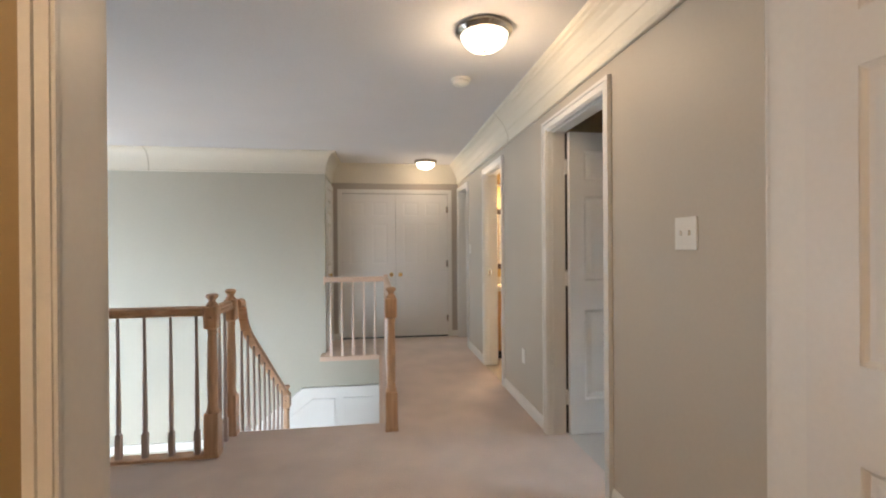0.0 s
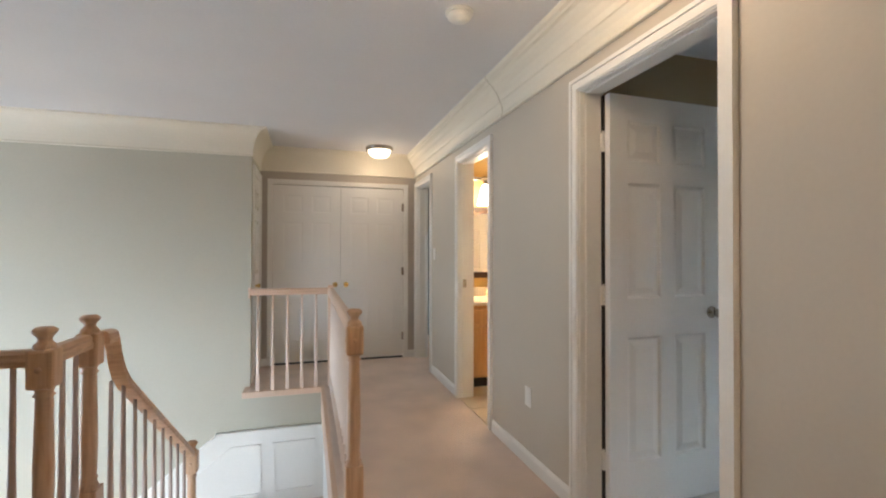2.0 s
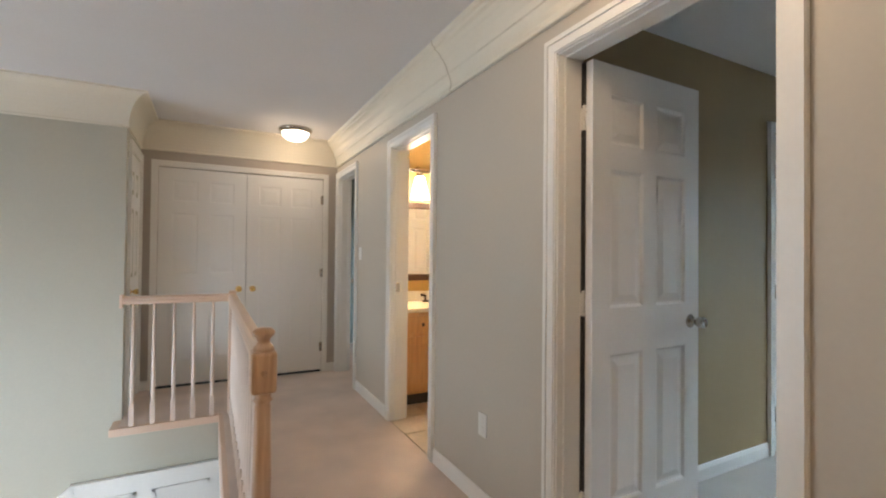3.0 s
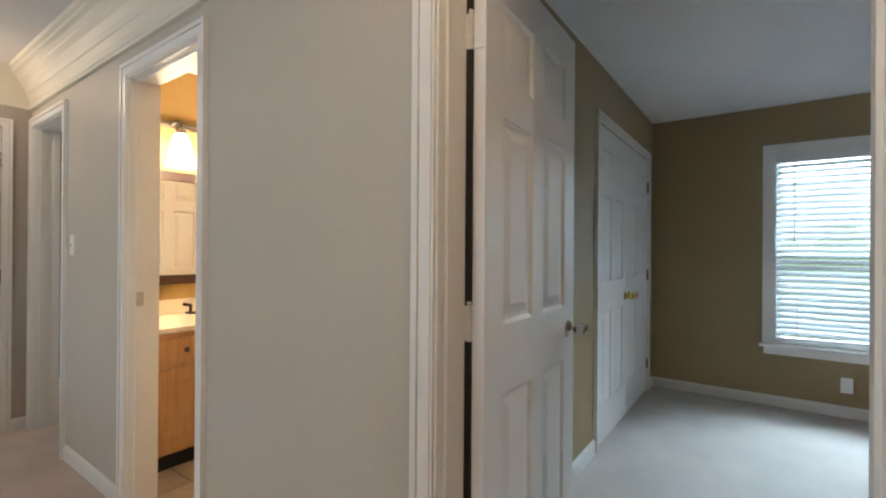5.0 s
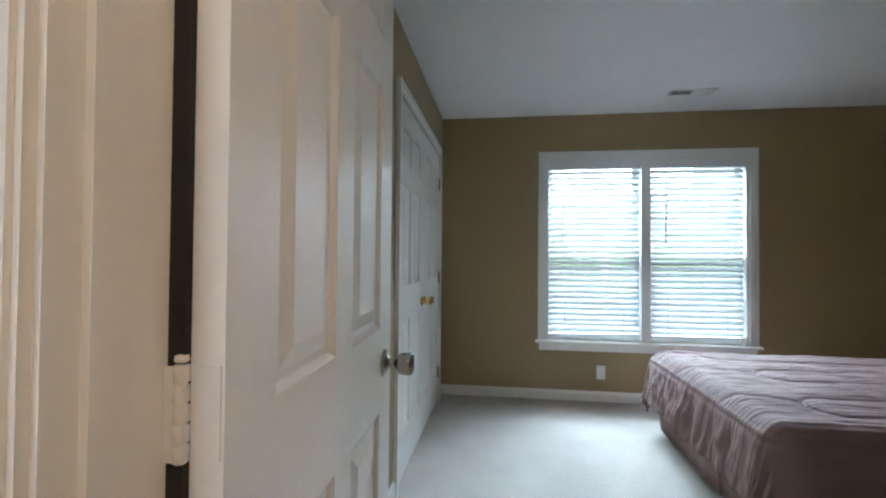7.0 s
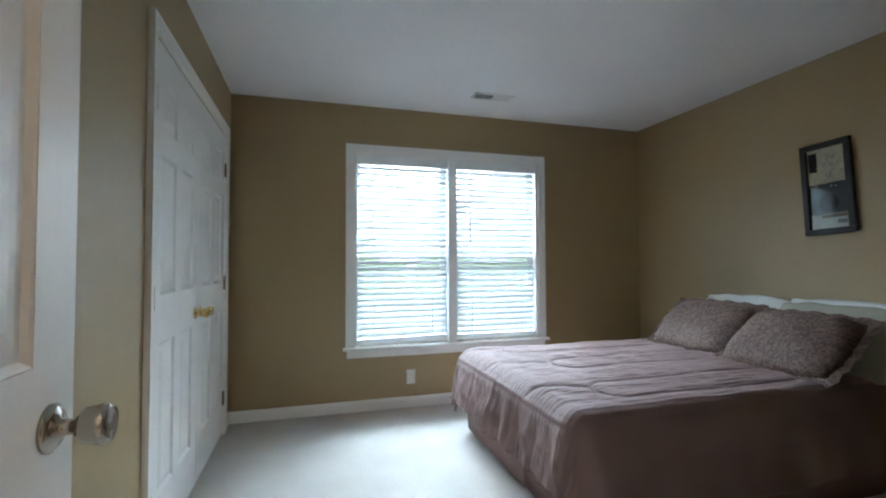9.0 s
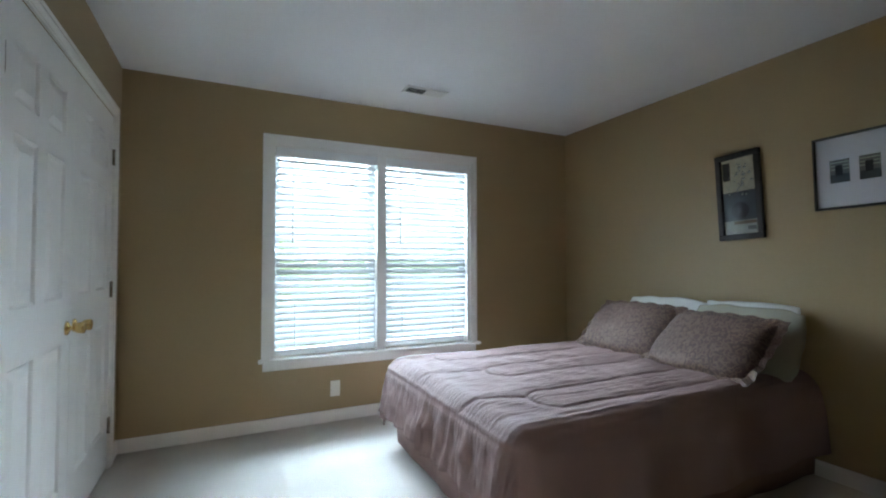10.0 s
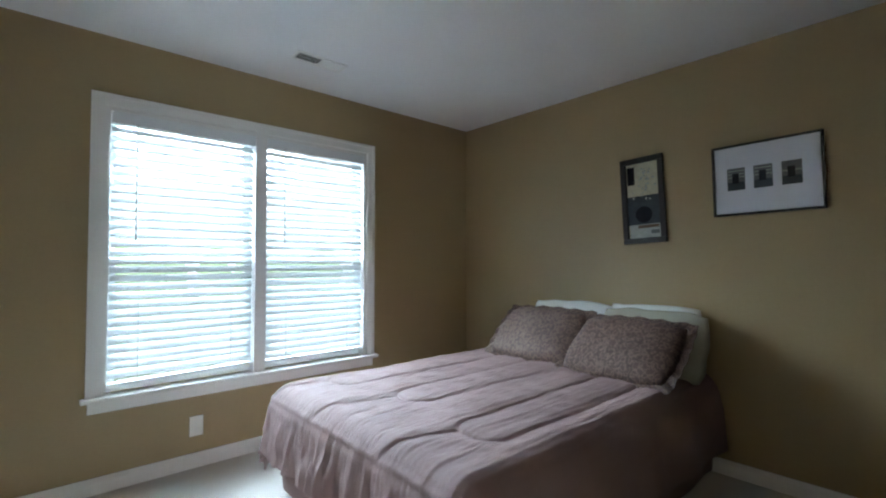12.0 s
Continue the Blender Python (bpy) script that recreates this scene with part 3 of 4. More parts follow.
struct(part("wall_gallery_fascia", B(XA - 0.02, 1.03, 6.332, YW - 0.002, -0.262, -0.061), SAGE), "sage fascia below the gallery")
struct(part("trim_stair_edge", B(-3.6, -0.03, 3.775, 3.865, -0.05, 0.018, bevel=0.006), OAK_H), "oak shoe rail under the balusters", "trim")


# ---- balustrades ----
def newel(name, parent, x, y, mat_, z=0.0, h=0.995, base=0.30):
    bm = bmesh.new()
    s = 0.041
    box(bm, x - s - 0.004, x + s + 0.004, y - s - 0.004, y + s + 0.004, z, z + 0.03, bevel=0.004)
    box(bm, x - s, x + s, y - s, y + s, z + 0.02, z + base - 0.03, bevel=0.004)
    q = z + h
    box(bm, x - s, x + s, y - s, y + s, q - 0.215, q - 0.075, bevel=0.012)
    lathe(bm, [(0.040, base - 0.035), (0.034, base - 0.01), (0.028, base), (0.033, base + 0.012), (0.027, base + 0.02), (0.030, base + 0.06), (0.031, base + 0.2),
               (0.026, h - 0.26), (0.024, h - 0.25), (0.033, h - 0.24), (0.026, h - 0.232), (0.030, h - 0.215), (0.036, h - 0.205)], 20, (x, y, z))
    lathe(bm, [(0.036, h - 0.078), (0.032, h - 0.062), (0.024, h - 0.055), (0.020, h - 0.045), (0.024, h - 0.035), (0.036, h - 0.022), (0.037, h - 0.012), (0.026, h - 0.002), (0.0, h)], 20, (x, y, z))
    box(bm, x - s - 0.0015, x - s, y - 0.009, y + 0.009, q - 0.155, q - 0.137)
    ob = part(name, bm, mat_, parent)
    part("plug", lathe(bmesh.new(), [(0.010, 0.0), (0.010, 0.003), (0.0, 0.004)], 12, (x, y - s, q - 0.145), pose(0, 0, 0, 90)), OAK_H, ob)
    return ob


def baluster_mesh(h, block=0.15):
    bm = bmesh.new()
    b = 0.016
    box(bm, -b, b, -b, b, 0, block, bevel=0.002)
    lathe(bm, [(0.016, block), (0.011, block + 0.012), (0.014, block + 0.022), (0.0105, block + 0.032), (0.0135, block + 0.06), (0.0145, block + 0.14),
               (0.011, h * 0.62), (0.0085, h)], 10)
    return bm


RAIL = [(-0.030, -0.050), (0.030, -0.050), (0.033, -0.030), (0.027, -0.018), (0.030, -0.006), (0.018, 0.006), (0.0, 0.009), (-0.018, 0.006), (-0.030, -0.006), (-0.027, -0.018), (-0.033, -0.030)]


def rail3(bm, pts, prof=RAIL):
    pts = [Vector(p) for p in pts]
    rings = []
    for i, p in enumerate(pts):
        d = pts[min(i + 1, len(pts) - 1)] - pts[max(i - 1, 0)]
        n = Vector((-d.y, d.x, 0)).normalized()
        rings.append([bm.verts.new(p + n * o + Vector((0, 0, h))) for o, h in prof])
    k = len(prof)
    for a, b in zip(rings, rings[1:]):
        for j in range(k):
            bm.faces.new((a[j], b[j], b[(j + 1) % k], a[(j + 1) % k]))
    bm.faces.new(rings[0]), bm.faces.new(rings[-1][::-1])
    bmesh.ops.recalc_face_normals(bm, faces=bm.faces)
    return bm


RH = 0.92
# foyer and stair balustrade
bal = thing("balustrade", "honey oak balustrade with taupe balusters beside the stair", "railing")
NA, NB, ND = (-0.01, 3.82), (0.0, 4.135), (0.11, 5.395)
newel("newel_post", bal, *NA, OAK), newel("newel_post", bal, *NB, OAK, z=0.0)
newel("newel_post", bal, *ND, OAK, z=ZL, h=1.08, base=0.3)
part("handrail", rail3(bmesh.new(), [(-3.6, 3.82, RH - 0.01), (NA[0] - 0.04, 3.82, RH - 0.01)]), OAK_H, bal)
part("handrail", rail3(bmesh.new(), [(NA[0] + 0.003, NA[1] + 0.04, RH - 0.01), (NB[0] - 0.002, NB[1] - 0.04, RH - 0.01)]), OAK_H, bal)
slope = 0.775
pts = [(0.0, NB[1] + 0.04, RH - 0.01), (0.0, NB[1] + 0.12, RH - 0.012), (0.0, NB[1] + 0.14, RH - 0.05), (0.0, NB[1] + 0.16, RH - 0.12), (0.0, NB[1] + 0.20, RH - 0.20), (0.0, NB[1] + 0.26, RH - 0.265)]
z0, y0 = RH - 0.265, NB[1] + 0.26
pts = [(0.025 + 0.085 * max(0.0, (p[1] - NB[1]) / (ND[1] - NB[1])), p[1], p[2]) for p in pts]
pts.append((ND[0] - 0.003, ND[1] - 0.03, z0 - slope * (ND[1] - 0.03 - y0)))
part("handrail", rail3(bmesh.new(), pts), OAK_H, bal)
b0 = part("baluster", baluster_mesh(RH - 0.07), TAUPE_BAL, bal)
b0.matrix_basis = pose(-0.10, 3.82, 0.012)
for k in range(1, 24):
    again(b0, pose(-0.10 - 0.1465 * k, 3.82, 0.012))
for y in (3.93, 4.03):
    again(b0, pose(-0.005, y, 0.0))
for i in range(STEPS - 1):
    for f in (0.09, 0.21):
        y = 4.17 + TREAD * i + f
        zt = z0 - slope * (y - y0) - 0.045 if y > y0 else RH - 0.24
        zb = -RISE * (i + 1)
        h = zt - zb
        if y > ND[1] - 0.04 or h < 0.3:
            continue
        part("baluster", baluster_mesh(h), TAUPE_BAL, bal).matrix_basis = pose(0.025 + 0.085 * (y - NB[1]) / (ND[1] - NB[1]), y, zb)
# gallery balustrade
gal = thing("balustrade", "pale oak balustrade round the stairwell gallery", "railing")
NC = (1.085, 4.045)
newel("newel_post", gal, *NC, OAK)
part("handrail", rail3(bmesh.new(), [(1.085, 4.085, RH), (1.085, 6.30, RH)]), PINKISH, gal)
part("handrail", rail3(bmesh.new(), [(1.11, 6.32, RH), (XA + 0.002, 6.32, RH)]), PINKISH, gal)
part("newel_post", (lambda bm: (box(bm, 1.06, 1.11, 6.295, 6.345, 0, RH + 0.03, bevel=0.004), bm)[-1])(bmesh.new()), PINKISH, gal)
part("rosette", B(XA + 0.0, XA + 0.02, 6.285, 6.355, RH - 0.075, RH + 0.02, bevel=0.004), PINKISH, gal)
g0 = part("baluster", baluster_mesh(RH - 0.05), WHITE_BAL, gal)
g0.matrix_basis = pose(1.085, 4.19, 0.0)
for k in range(1, 17):
    again(g0, pose(1.085, 4.19 + 0.125 * k, 0.0))
for k in range(5):
    again(g0, pose(0.44 + 0.128 * k, 6.32, 0.0))


# ---- ceiling things ----
def flush_lamp(x, y):
    t = thing("ceiling_light", "flush ceiling light with a satin nickel rim and frosted bowl, lit", "ceiling light", pose(x, y, H), "hall ceiling lights")
    part("rim", lathe(bmesh.new(), [(0.150, 0.0), (0.153, -0.014), (0.146, -0.026), (0.138, -0.030), (0.135, -0.038), (0.124, -0.041), (0.120, -0.025)], 36), NICKEL, t, "satin nickel rim")
    g = part("bowl", lathe(bmesh.new(), [(0.124, -0.036), (0.120, -0.055), (0.104, -0.082), (0.074, -0.103), (0.038, -0.113), (0.010, -0.115)], 36), GLOW, t, "frosted glass bowl, glowing")
    g.visible_shadow = False
    part("finial", lathe(bmesh.new(), [(0.009, -0.112), (0.011, -0.120), (0.006, -0.126), (0.007, -0.131), (0.0, -0.136)], 12), NICKEL, t)
    return t


flush_lamp(1.57, 3.24), flush_lamp(1.63, 6.86)
t = thing("smoke_detector", "round cream smoke detector on the hall ceiling", "smoke detector", pose(1.575, 3.96, H))
part("base", lathe(bmesh.new(), [(0.068, 0.0), (0.068, -0.010), (0.060, -0.013)], 28), PLASTIC, t)
part("cover", lathe(bmesh.new(), [(0.058, -0.012), (0.056, -0.030), (0.046, -0.040), (0.020, -0.042), (0.018, -0.045), (0.0, -0.045)], 28), PLASTIC, t)

# chandelier
ch = thing("chandelier", "bronze scroll-arm chandelier with white glass bowls, lit", "chandelier", pose(-1.92, 5.34, 0))
part("canopy", lathe(bmesh.new(), [(0.075, H), (0.075, H - 0.012), (0.03, H - 0.03), (0.0, H - 0.032)], 20), BRONZE, ch)
bm = bmesh.new()
for k in range(9):
    z = H - 0.05 - 0.03 * k
    ring = [(0.011 * math.cos(a), 0.0, z + 0.019 * math.sin(a)) if k % 2 else (0.0, 0.011 * math.cos(a), z + 0.019 * math.sin(a)) for a in np.linspace(0, 2 * math.pi, 11)]
    tube(bm, ring, 0.0028, 6)
part("chain", bm, NICKEL, ch)
part("column", lathe(bmesh.new(), [(0.015, 2.14), (0.045, 2.13), (0.045, 2.11), (0.030, 2.10), (0.026, 1.80), (0.038, 1.68), (0.022, 1.62), (0.045, 1.57), (0.030, 1.52), (0.0, 1.47)], 20), BRONZE, ch)
for k in range(5):
    a = 2 * math.pi * k / 5 + 0.35
    ca, sa = math.cos(a), math.sin(a)
    arm = part("arm", tube(bmesh.new(), [(ca * r, sa * r, z) for r, z in ((0.02, 1.72), (0.07, 1.62), (0.13, 1.545), (0.20, 1.53), (0.27, 1.56), (0.30, 1.62), (0.28, 1.67), (0.24, 1.67), (0.225, 1.63), (0.25, 1.61))], 0.0085), BRONZE, ch)
    part("cup", lathe(bmesh.new(), [(0.012, 1.66), (0.035, 1.70), (0.038, 1.71)], 14, (ca * 0.29, sa * 0.29, 0)), BRONZE, arm)
    o = part("shade", lathe(bmesh.new(), [(0.03, 1.705), (0.065, 1.73), (0.085, 1.78), (0.088, 1.825), (0.083, 1.825), (0.078, 1.78), (0.06, 1.735), (0.028, 1.712)], 20, (ca * 0.29, sa * 0.29, 0)), SHADE, arm, "white glass bowl shade")
# bedroom ceiling vent
HV = H - 0.012
v = thing("ceiling_vent", "white metal air vent in the bedroom ceiling", "vent")
part("frame", (lambda bm: (box(bm, 5.26, 5.275, 1.955, 2.27, HV - 0.008, HV), box(bm, 5.365, 5.38, 1.955, 2.27, HV - 0.008, HV), box(bm, 5.275, 5.365, 1.955, 1.968, HV - 0.008, HV),
     box(bm, 5.275, 5.365, 2.257, 2.27, HV - 0.008, HV), box(bm, 5.275, 5.365, 2.107, 2.115, HV - 0.008, HV), bm)[-1])(bmesh.new()), WHITE, v)
# black sheet behind the slats stands in for the duct's darkness
part("duct_shade_sheet", B(5.272, 5.368, 1.965, 2.26, HV - 0.002, HV - 0.0005), GREY, v)
for half, y0, y1, tilt in ((0, 1.968, 2.107, 35), (1, 2.115, 2.257, -22)):
    for k in range(6):
        x = 5.283 + 0.0148 * k
        o = part("slat", B(-0.0065, 0.0065, y0, y1, -0.0006, 0.0006), WHITE, v)
        o.matrix_basis = pose(x, 0, HV - 0.005, 0, tilt, 0)


# ---- plates ----
def plate(name, label, m, w=0.072, h=0.115, kind="outlet"):
    t = thing(name, label, kind, m)
    part("cover", B(-w / 2, w / 2, -0.006, 0, -h / 2, h / 2, bevel=0.002), PLASTIC, t)
    if kind == "outlet":
        for z in (-0.022, 0.022):
            part("socket", B(-0.016, 0.016, -0.008, -0.005, z - 0.014, z + 0.014, bevel=0.002), PLASTIC, t)
    else:
        for x in ((-0.023, 0.023) if w > 0.1 else (0,)):
            part("toggle", B(x - 0.005, x + 0.005, -0.016, -0.004, -0.008, 0.010, bevel=0.002), PLASTIC, t)
    return t


plate("light_switch", "white double light switch on the greige hall wall", pose(XH, 2.418, 1.310, 0, 0, -90), 0.118, 0.122, "switch")
plate("light_switch", "white single light switch beside the far door", pose(XH, 6.385, 1.25, 0, 0, -90), kind="switch")
plate("outlet", "white outlet low on the greige hall wall", pose(XH, 4.32, 0.405, 0, 0, -90))
plate("outlet", "white outlet below the bedroom window", pose(XE, 2.65, 0.24, 0, 0, -90))

# ---- bedroom window ----
win = struct(thing("window_1", "", ""), "white double-hung twin window with trim", "window")
bm = casing(bmesh.new(), "x", XE, -1, WY0, WY1, WZ1, 0.065, z0=WZ0)
part("window_frame", bm, WHITE, win)
part("window_sill", B(XE - 0.05, XE + 0.06, WY0 - 0.085, WY1 + 0.085, WZ0 - 0.022, WZ0, bevel=0.004), WHITE, win)
part("apron", B(XE - 0.014, XE, WY0 - 0.055, WY1 + 0.055, WZ0 - 0.085, WZ0 - 0.022, bevel=0.003), WHITE, win)
MY = (WY0 + WY1) / 2 - 0.01
bm = B(XE - 0.006, XE + 0.15, MY - 0.035, MY + 0.035, WZ0, WZ1)
for q in ((WY0, WY0 + 0.02, WZ0, WZ1), (WY1 - 0.02, WY1, WZ0, WZ1), (WY0 + 0.02, WY1 - 0.02, WZ1 - 0.02, WZ1)):
    box(bm, XE + 0.001, XE + 0.15, *q)
part("jamb", bm, WHITE, win)
ZM = 1.205
units = ((WY0 + 0.02, MY - 0.035), (MY + 0.035, WY1 - 0.02))
for y0, y1 in units:
    for (a, b, x) in ((WZ0, ZM + 0.03, XE + 0.075), (ZM - 0.01, WZ1 - 0.02, XE + 0.115)):
        bm = bmesh.new()
        w = 0.04
        for q in ((y0, y0 + w, a, b), (y1 - w, y1, a, b), (y0 + w, y1 - w, a, a + w), (y0 + w, y1 - w, b - w, b)):
            box(bm, x, x + 0.035, *q)
        s = part("sash", bm, VINYL, win)
        p = part("pane", B(x + 0.014, x + 0.018, y0 + w, y1 - w, a + w, b - w), GLASS, s)
        p.visible_shadow = False


def blind(y0, y1, tilt, sag):
    t = thing("window_blind", "white slatted blind lowered over the window, slats part open", "blind", group="bedroom blinds")
    part("headrail", B(XE - 0.004, XE + 0.055, y0 + 0.004, y1 - 0.004, WZ1 - 0.085, WZ1 - 0.022, bevel=0.004), VINYL, t)
    first = None
    n = 29
    for k in range(n):
        z = WZ1 - 0.112 - 0.0478 * k
        m = pose(XE + 0.034, (y0 + y1) / 2, z - sag * 0.012 * (k > n - 3), sag * 0.9 * (k > n - 2), tilt, 0)
        if first is None:
            bm = bmesh.new()
            w, hw = 0.0255, (y1 - y0) / 2 - 0.008
            a = [[bm.verts.new((w * u, s * hw, 0.0032 * (1 - u * u) + dz)) for u in (-1, -0.5, 0, 0.5, 1)] for dz in (0, -0.0022) for s in (-1, 1)]
            for i in range(4):
                bm.faces.new((a[0][i], a[0][i + 1], a[1][i + 1], a[1][i])), bm.faces.new((a[2][i], a[3][i], a[3][i + 1], a[2][i + 1]))
            for s, u in ((0, 2), (1, 3)):
                for i in range(4):
                    bm.faces.new((a[s][i], a[s][i + 1], a[u][i + 1], a[u][i]))
            for i in (0, 4):
                bm.faces.new((a[0][i], a[1][i], a[3][i], a[2][i]))
            bmesh.ops.recalc_face_normals(bm, faces=bm.faces)
            first = part("slat", bm, SLAT, t)
            first.matrix_basis = m
        else:
            again(first, m)
    zb = WZ1 - 0.112 - 0.0478 * n + 0.012
    part("bottom_rail", B(XE + 0.006, XE + 0.056, -(y1 - y0) / 2 + 0.01, (y1 - y0) / 2 - 0.01, -0.01, 0.008, bevel=0.003), VINYL, t).matrix_basis = pose(0, (y0 + y1) / 2, zb, sag * 1.2, 0, 0)
    for y in (y0 + 0.14, y1 - 0.14):
        part("cord", tube(bmesh.new(), [(XE + 0.004, y, WZ1 - 0.09), (XE + 0.004, y, zb)], 0.0012, 5), VINYL, t)
    part("wand", tube(bmesh.new(), [(XE - 0.008, y1 - 0.12, WZ1 - 0.08), (XE - 0.010, y1 - 0.12, WZ1 - 0.72)], 0.0045, 8), VINYL, t)
    return t


blind(units[1][0], units[1][1], -46, -1.0)
blind(units[0][0], units[0][1], -50, 0.0)

# foyer window
fw = struct(thing("window_2", "", ""), "tall white foyer window", "window")
bm = bmesh.new()
for q in ((FW[0], FW[0] + 0.06, FW[2], FW[3]), (FW[1] - 0.06, FW[1], FW[2], FW[3]), (FW[0] + 0.06, FW[1] - 0.06, FW[2], FW[2] + 0.06), (FW[0] + 0.06, FW[1] - 0.06, FW[3] - 0.06, FW[3]),
          (5.18, 5.22, FW[2] + 0.06, FW[3] - 0.06)):
    box(bm, -3.68, -3.61, *q)
part("window_frame", bm, WHITE, fw)

# cased opening low in the stair wall
bm = bmesh.new()
casing(bm, "y", YW, -1, -2.5, -0.9, -1.06, 0.09, FL)
struct(part("trim_foyer_opening", bm, WHITE), "white casing of a foyer doorway", "door frame")

# ---- bathroom ----
van = thing("vanity_cabinet", "maple bathroom vanity with a drawer and door", "cabinet")
VX0, VX1, VY = 2.262, 3.50, 5.80
part("body", B(VX0, VX1, VY + 0.02, 6.338, 0.10, 0.77), MAPLE, van)
part("toe_kick", B(VX0, VX1, VY + 0.065, 6.33, 0.0, 0.10), TOE_GAP, van, "black toe kick")
for x0, x1 in ((VX0 + 0.03, VX0 + 0.42), (VX0 + 0.45, VX0 + 0.83), (VX0 + 0.86, VX1 - 0.02)):
    for z0, z1, nm in ((0.60, 0.74, "drawer"), (0.13, 0.57, "cabinet_door")):
        bm = B(x0, x1, VY, VY + 0.02, z0, z1, bevel=0.004)
        if nm != "drawer":
            box(bm, x0 + 0.06, x1 - 0.06, VY - 0.004, VY + 0.002, z0 + 0.06, z1 - 0.06, bevel=0.003)
        f = part(nm, bm, MAPLE, van)
        part("knob", lathe(bmesh.new(), [(0.006, 0), (0.006, 0.014), (0.015, 0.020), (0.014, 0.027), (0.0, 0.030)], 14, ((x0 + x1) / 2 if nm == "drawer" else x1 - 0.03, VY, (z0 + z1) / 2 if nm == "drawer" else z1 - 0.05), pose(0, 0, 0, 90)), BRONZE, f)
bm = B(VX0, VX1 + 0.01, VY - 0.025, 6.338, 0.772, 0.805, bevel=0.006)
box(bm, VX0, VX1 + 0.01, 6.316, 6.338, 0.806, 0.90, bevel=0.004)
tagged(part("countertop", bm, MARBLE), "cream cultured marble vanity top with backsplash", "countertop")
fa = thing("faucet", "dark bronze two-handle faucet on the vanity top", "faucet", pose(2.78, 6.24, 0.806))
part("base", B(-0.085, 0.085, -0.028, 0.028, 0, 0.014, bevel=0.005), BRONZE, fa)
part("spout", tube(bmesh.new(), [(0, 0, 0.01), (0, 0, 0.06), (0, -0.02, 0.085), (0, -0.06, 0.09), (0, -0.10, 0.075)], 0.012, 10), BRONZE, fa)
for x in (-0.06, 0.06):
    part("lever", tube(bmesh.new(), [(x, 0, 0.01), (x, 0, 0.055), (x * 1.8, -0.01, 0.066)], 0.011, 8), BRONZE, fa)
mi = thing("mirror", "wide bathroom mirror in a dark espresso frame", "mirror")
MX0, MX1, MZ0, MZ1 = 2.30, 3.45, 1.00, 1.74
bm = bmesh.new()
for q in ((MX0, MX1, MZ0, MZ0 + 0.06), (MX0, MX1, MZ1 - 0.06, MZ1), (MX0, MX0 + 0.06, MZ0 + 0.06, MZ1 - 0.06), (MX1 - 0.06, MX1, MZ0 + 0.06, MZ1 - 0.06)):
    box(bm, q[0], q[1], 6.31, 6.338, q[2], q[3], bevel=0.004)
part("frame", bm, ESPRESSO, mi)
part("glass", B(MX0 + 0.05, MX1 - 0.05, 6.326, 6.336, MZ0 + 0.05, MZ1 - 0.05), MIRROR, mi)
vl = thing("vanity_light", "nickel vanity light bar with glowing glass shades", "wall light")
part("bar", B(2.46, 3.30, 6.29, 6.338, 2.02, 2.06, bevel=0.01), NICKEL, vl)
part("backplate", lathe(bmesh.new(), [(0.06, 0), (0.06, 0.012), (0.03, 0.03), (0.0, 0.032)], 20, (2.88, 6.338, 2.02), pose(0, 0, 0, 90)), NICKEL, vl)
for x in (2.62, 2.90, 3.18):
    a = part("arm", tube(bmesh.new(), [(x, 6.30, 2.04), (x, 6.22, 2.05), (x, 6.17, 2.02), (x, 6.17, 1.985)], 0.012, 8), NICKEL, vl)
    part("socket", lathe(bmesh.new(), [(0.022, 2.0), (0.032, 1.97), (0.034, 1.955)], 16, (x, 6.17, 0)), NICKEL, a)
    g = part("shade", lathe(bmesh.new(), [(0.032, 1.962), (0.055, 1.90), (0.075, 1.80), (0.085, 1.755), (0.080, 1.755), (0.070, 1.80), (0.05, 1.90), (0.03, 1.955)], 22, (x, 6.17, 0)), GLOW_B, a, "frosted glass shade, glowing")
    g.visible_shadow = False

# ---- bed ----
BX0, BX1, BY0, BY1, BT = 3.70, 5.20, 0.46, 2.47, 0.555
bed = thing("bed", "double bed base and mattress with a gathered mauve bed skirt", "bed")
part("box_spring", B(BX0 + 0.06, BX1 - 0.06, BY0, BY1 - 0.11, 0.12, 0.30, bevel=0.03), LINEN, bed)
part("mattress", B(BX0 + 0.06, BX1 - 0.06, BY0, BY1 - 0.09, 0.30, BT - 0.03, bevel=0.06), LINEN, bed)
for x in (BX0 + 0.12, BX1 - 0.12):
    for y in (BY0 + 0.12, BY1 - 0.15):
        part("leg", B(x - 0.02, x + 0.02, y - 0.02, y + 0.02, 0, 0.12), BLACK, bed)


def skirt_panel(p, q, seed):
    """One straight hanging panel with slack folds that open toward the hem."""
    bm = bmesh.new()
    p, q = Vector(p), Vector(q)
    d = q - p
    nrm = Vector((-d.y, d.x)).normalized()
    k = int(d.length / 0.015)
    rows = []
    for z in (0.36, 0.26, 0.17, 0.09, 0.016):
        g = (0.36 - z) / 0.36
        r = []
        for i in range(k + 1):
            u = d.length * i / k
            o = g * (0.006 * math.sin(u * 13 + seed) + 0.007 * noise.noise((u * 9, z * 2, seed)) + 0.012 * noise.noise((u * 2.5, z, seed + 5)))
            v = p + d * (i / k) + nrm * (o + 0.02 * g)
            r.append(bm.verts.new((v.x, v.y, z + (0.006 * noise.noise((u * 5, 0, seed)) if z < 0.05 else 0))))
        rows.append(r)
    for a, b in zip(rows, rows[1:]):
        for i in range(k):
            bm.faces.new((a[i], a[i + 1], b[i + 1], b[i])).smooth = True
    return bm


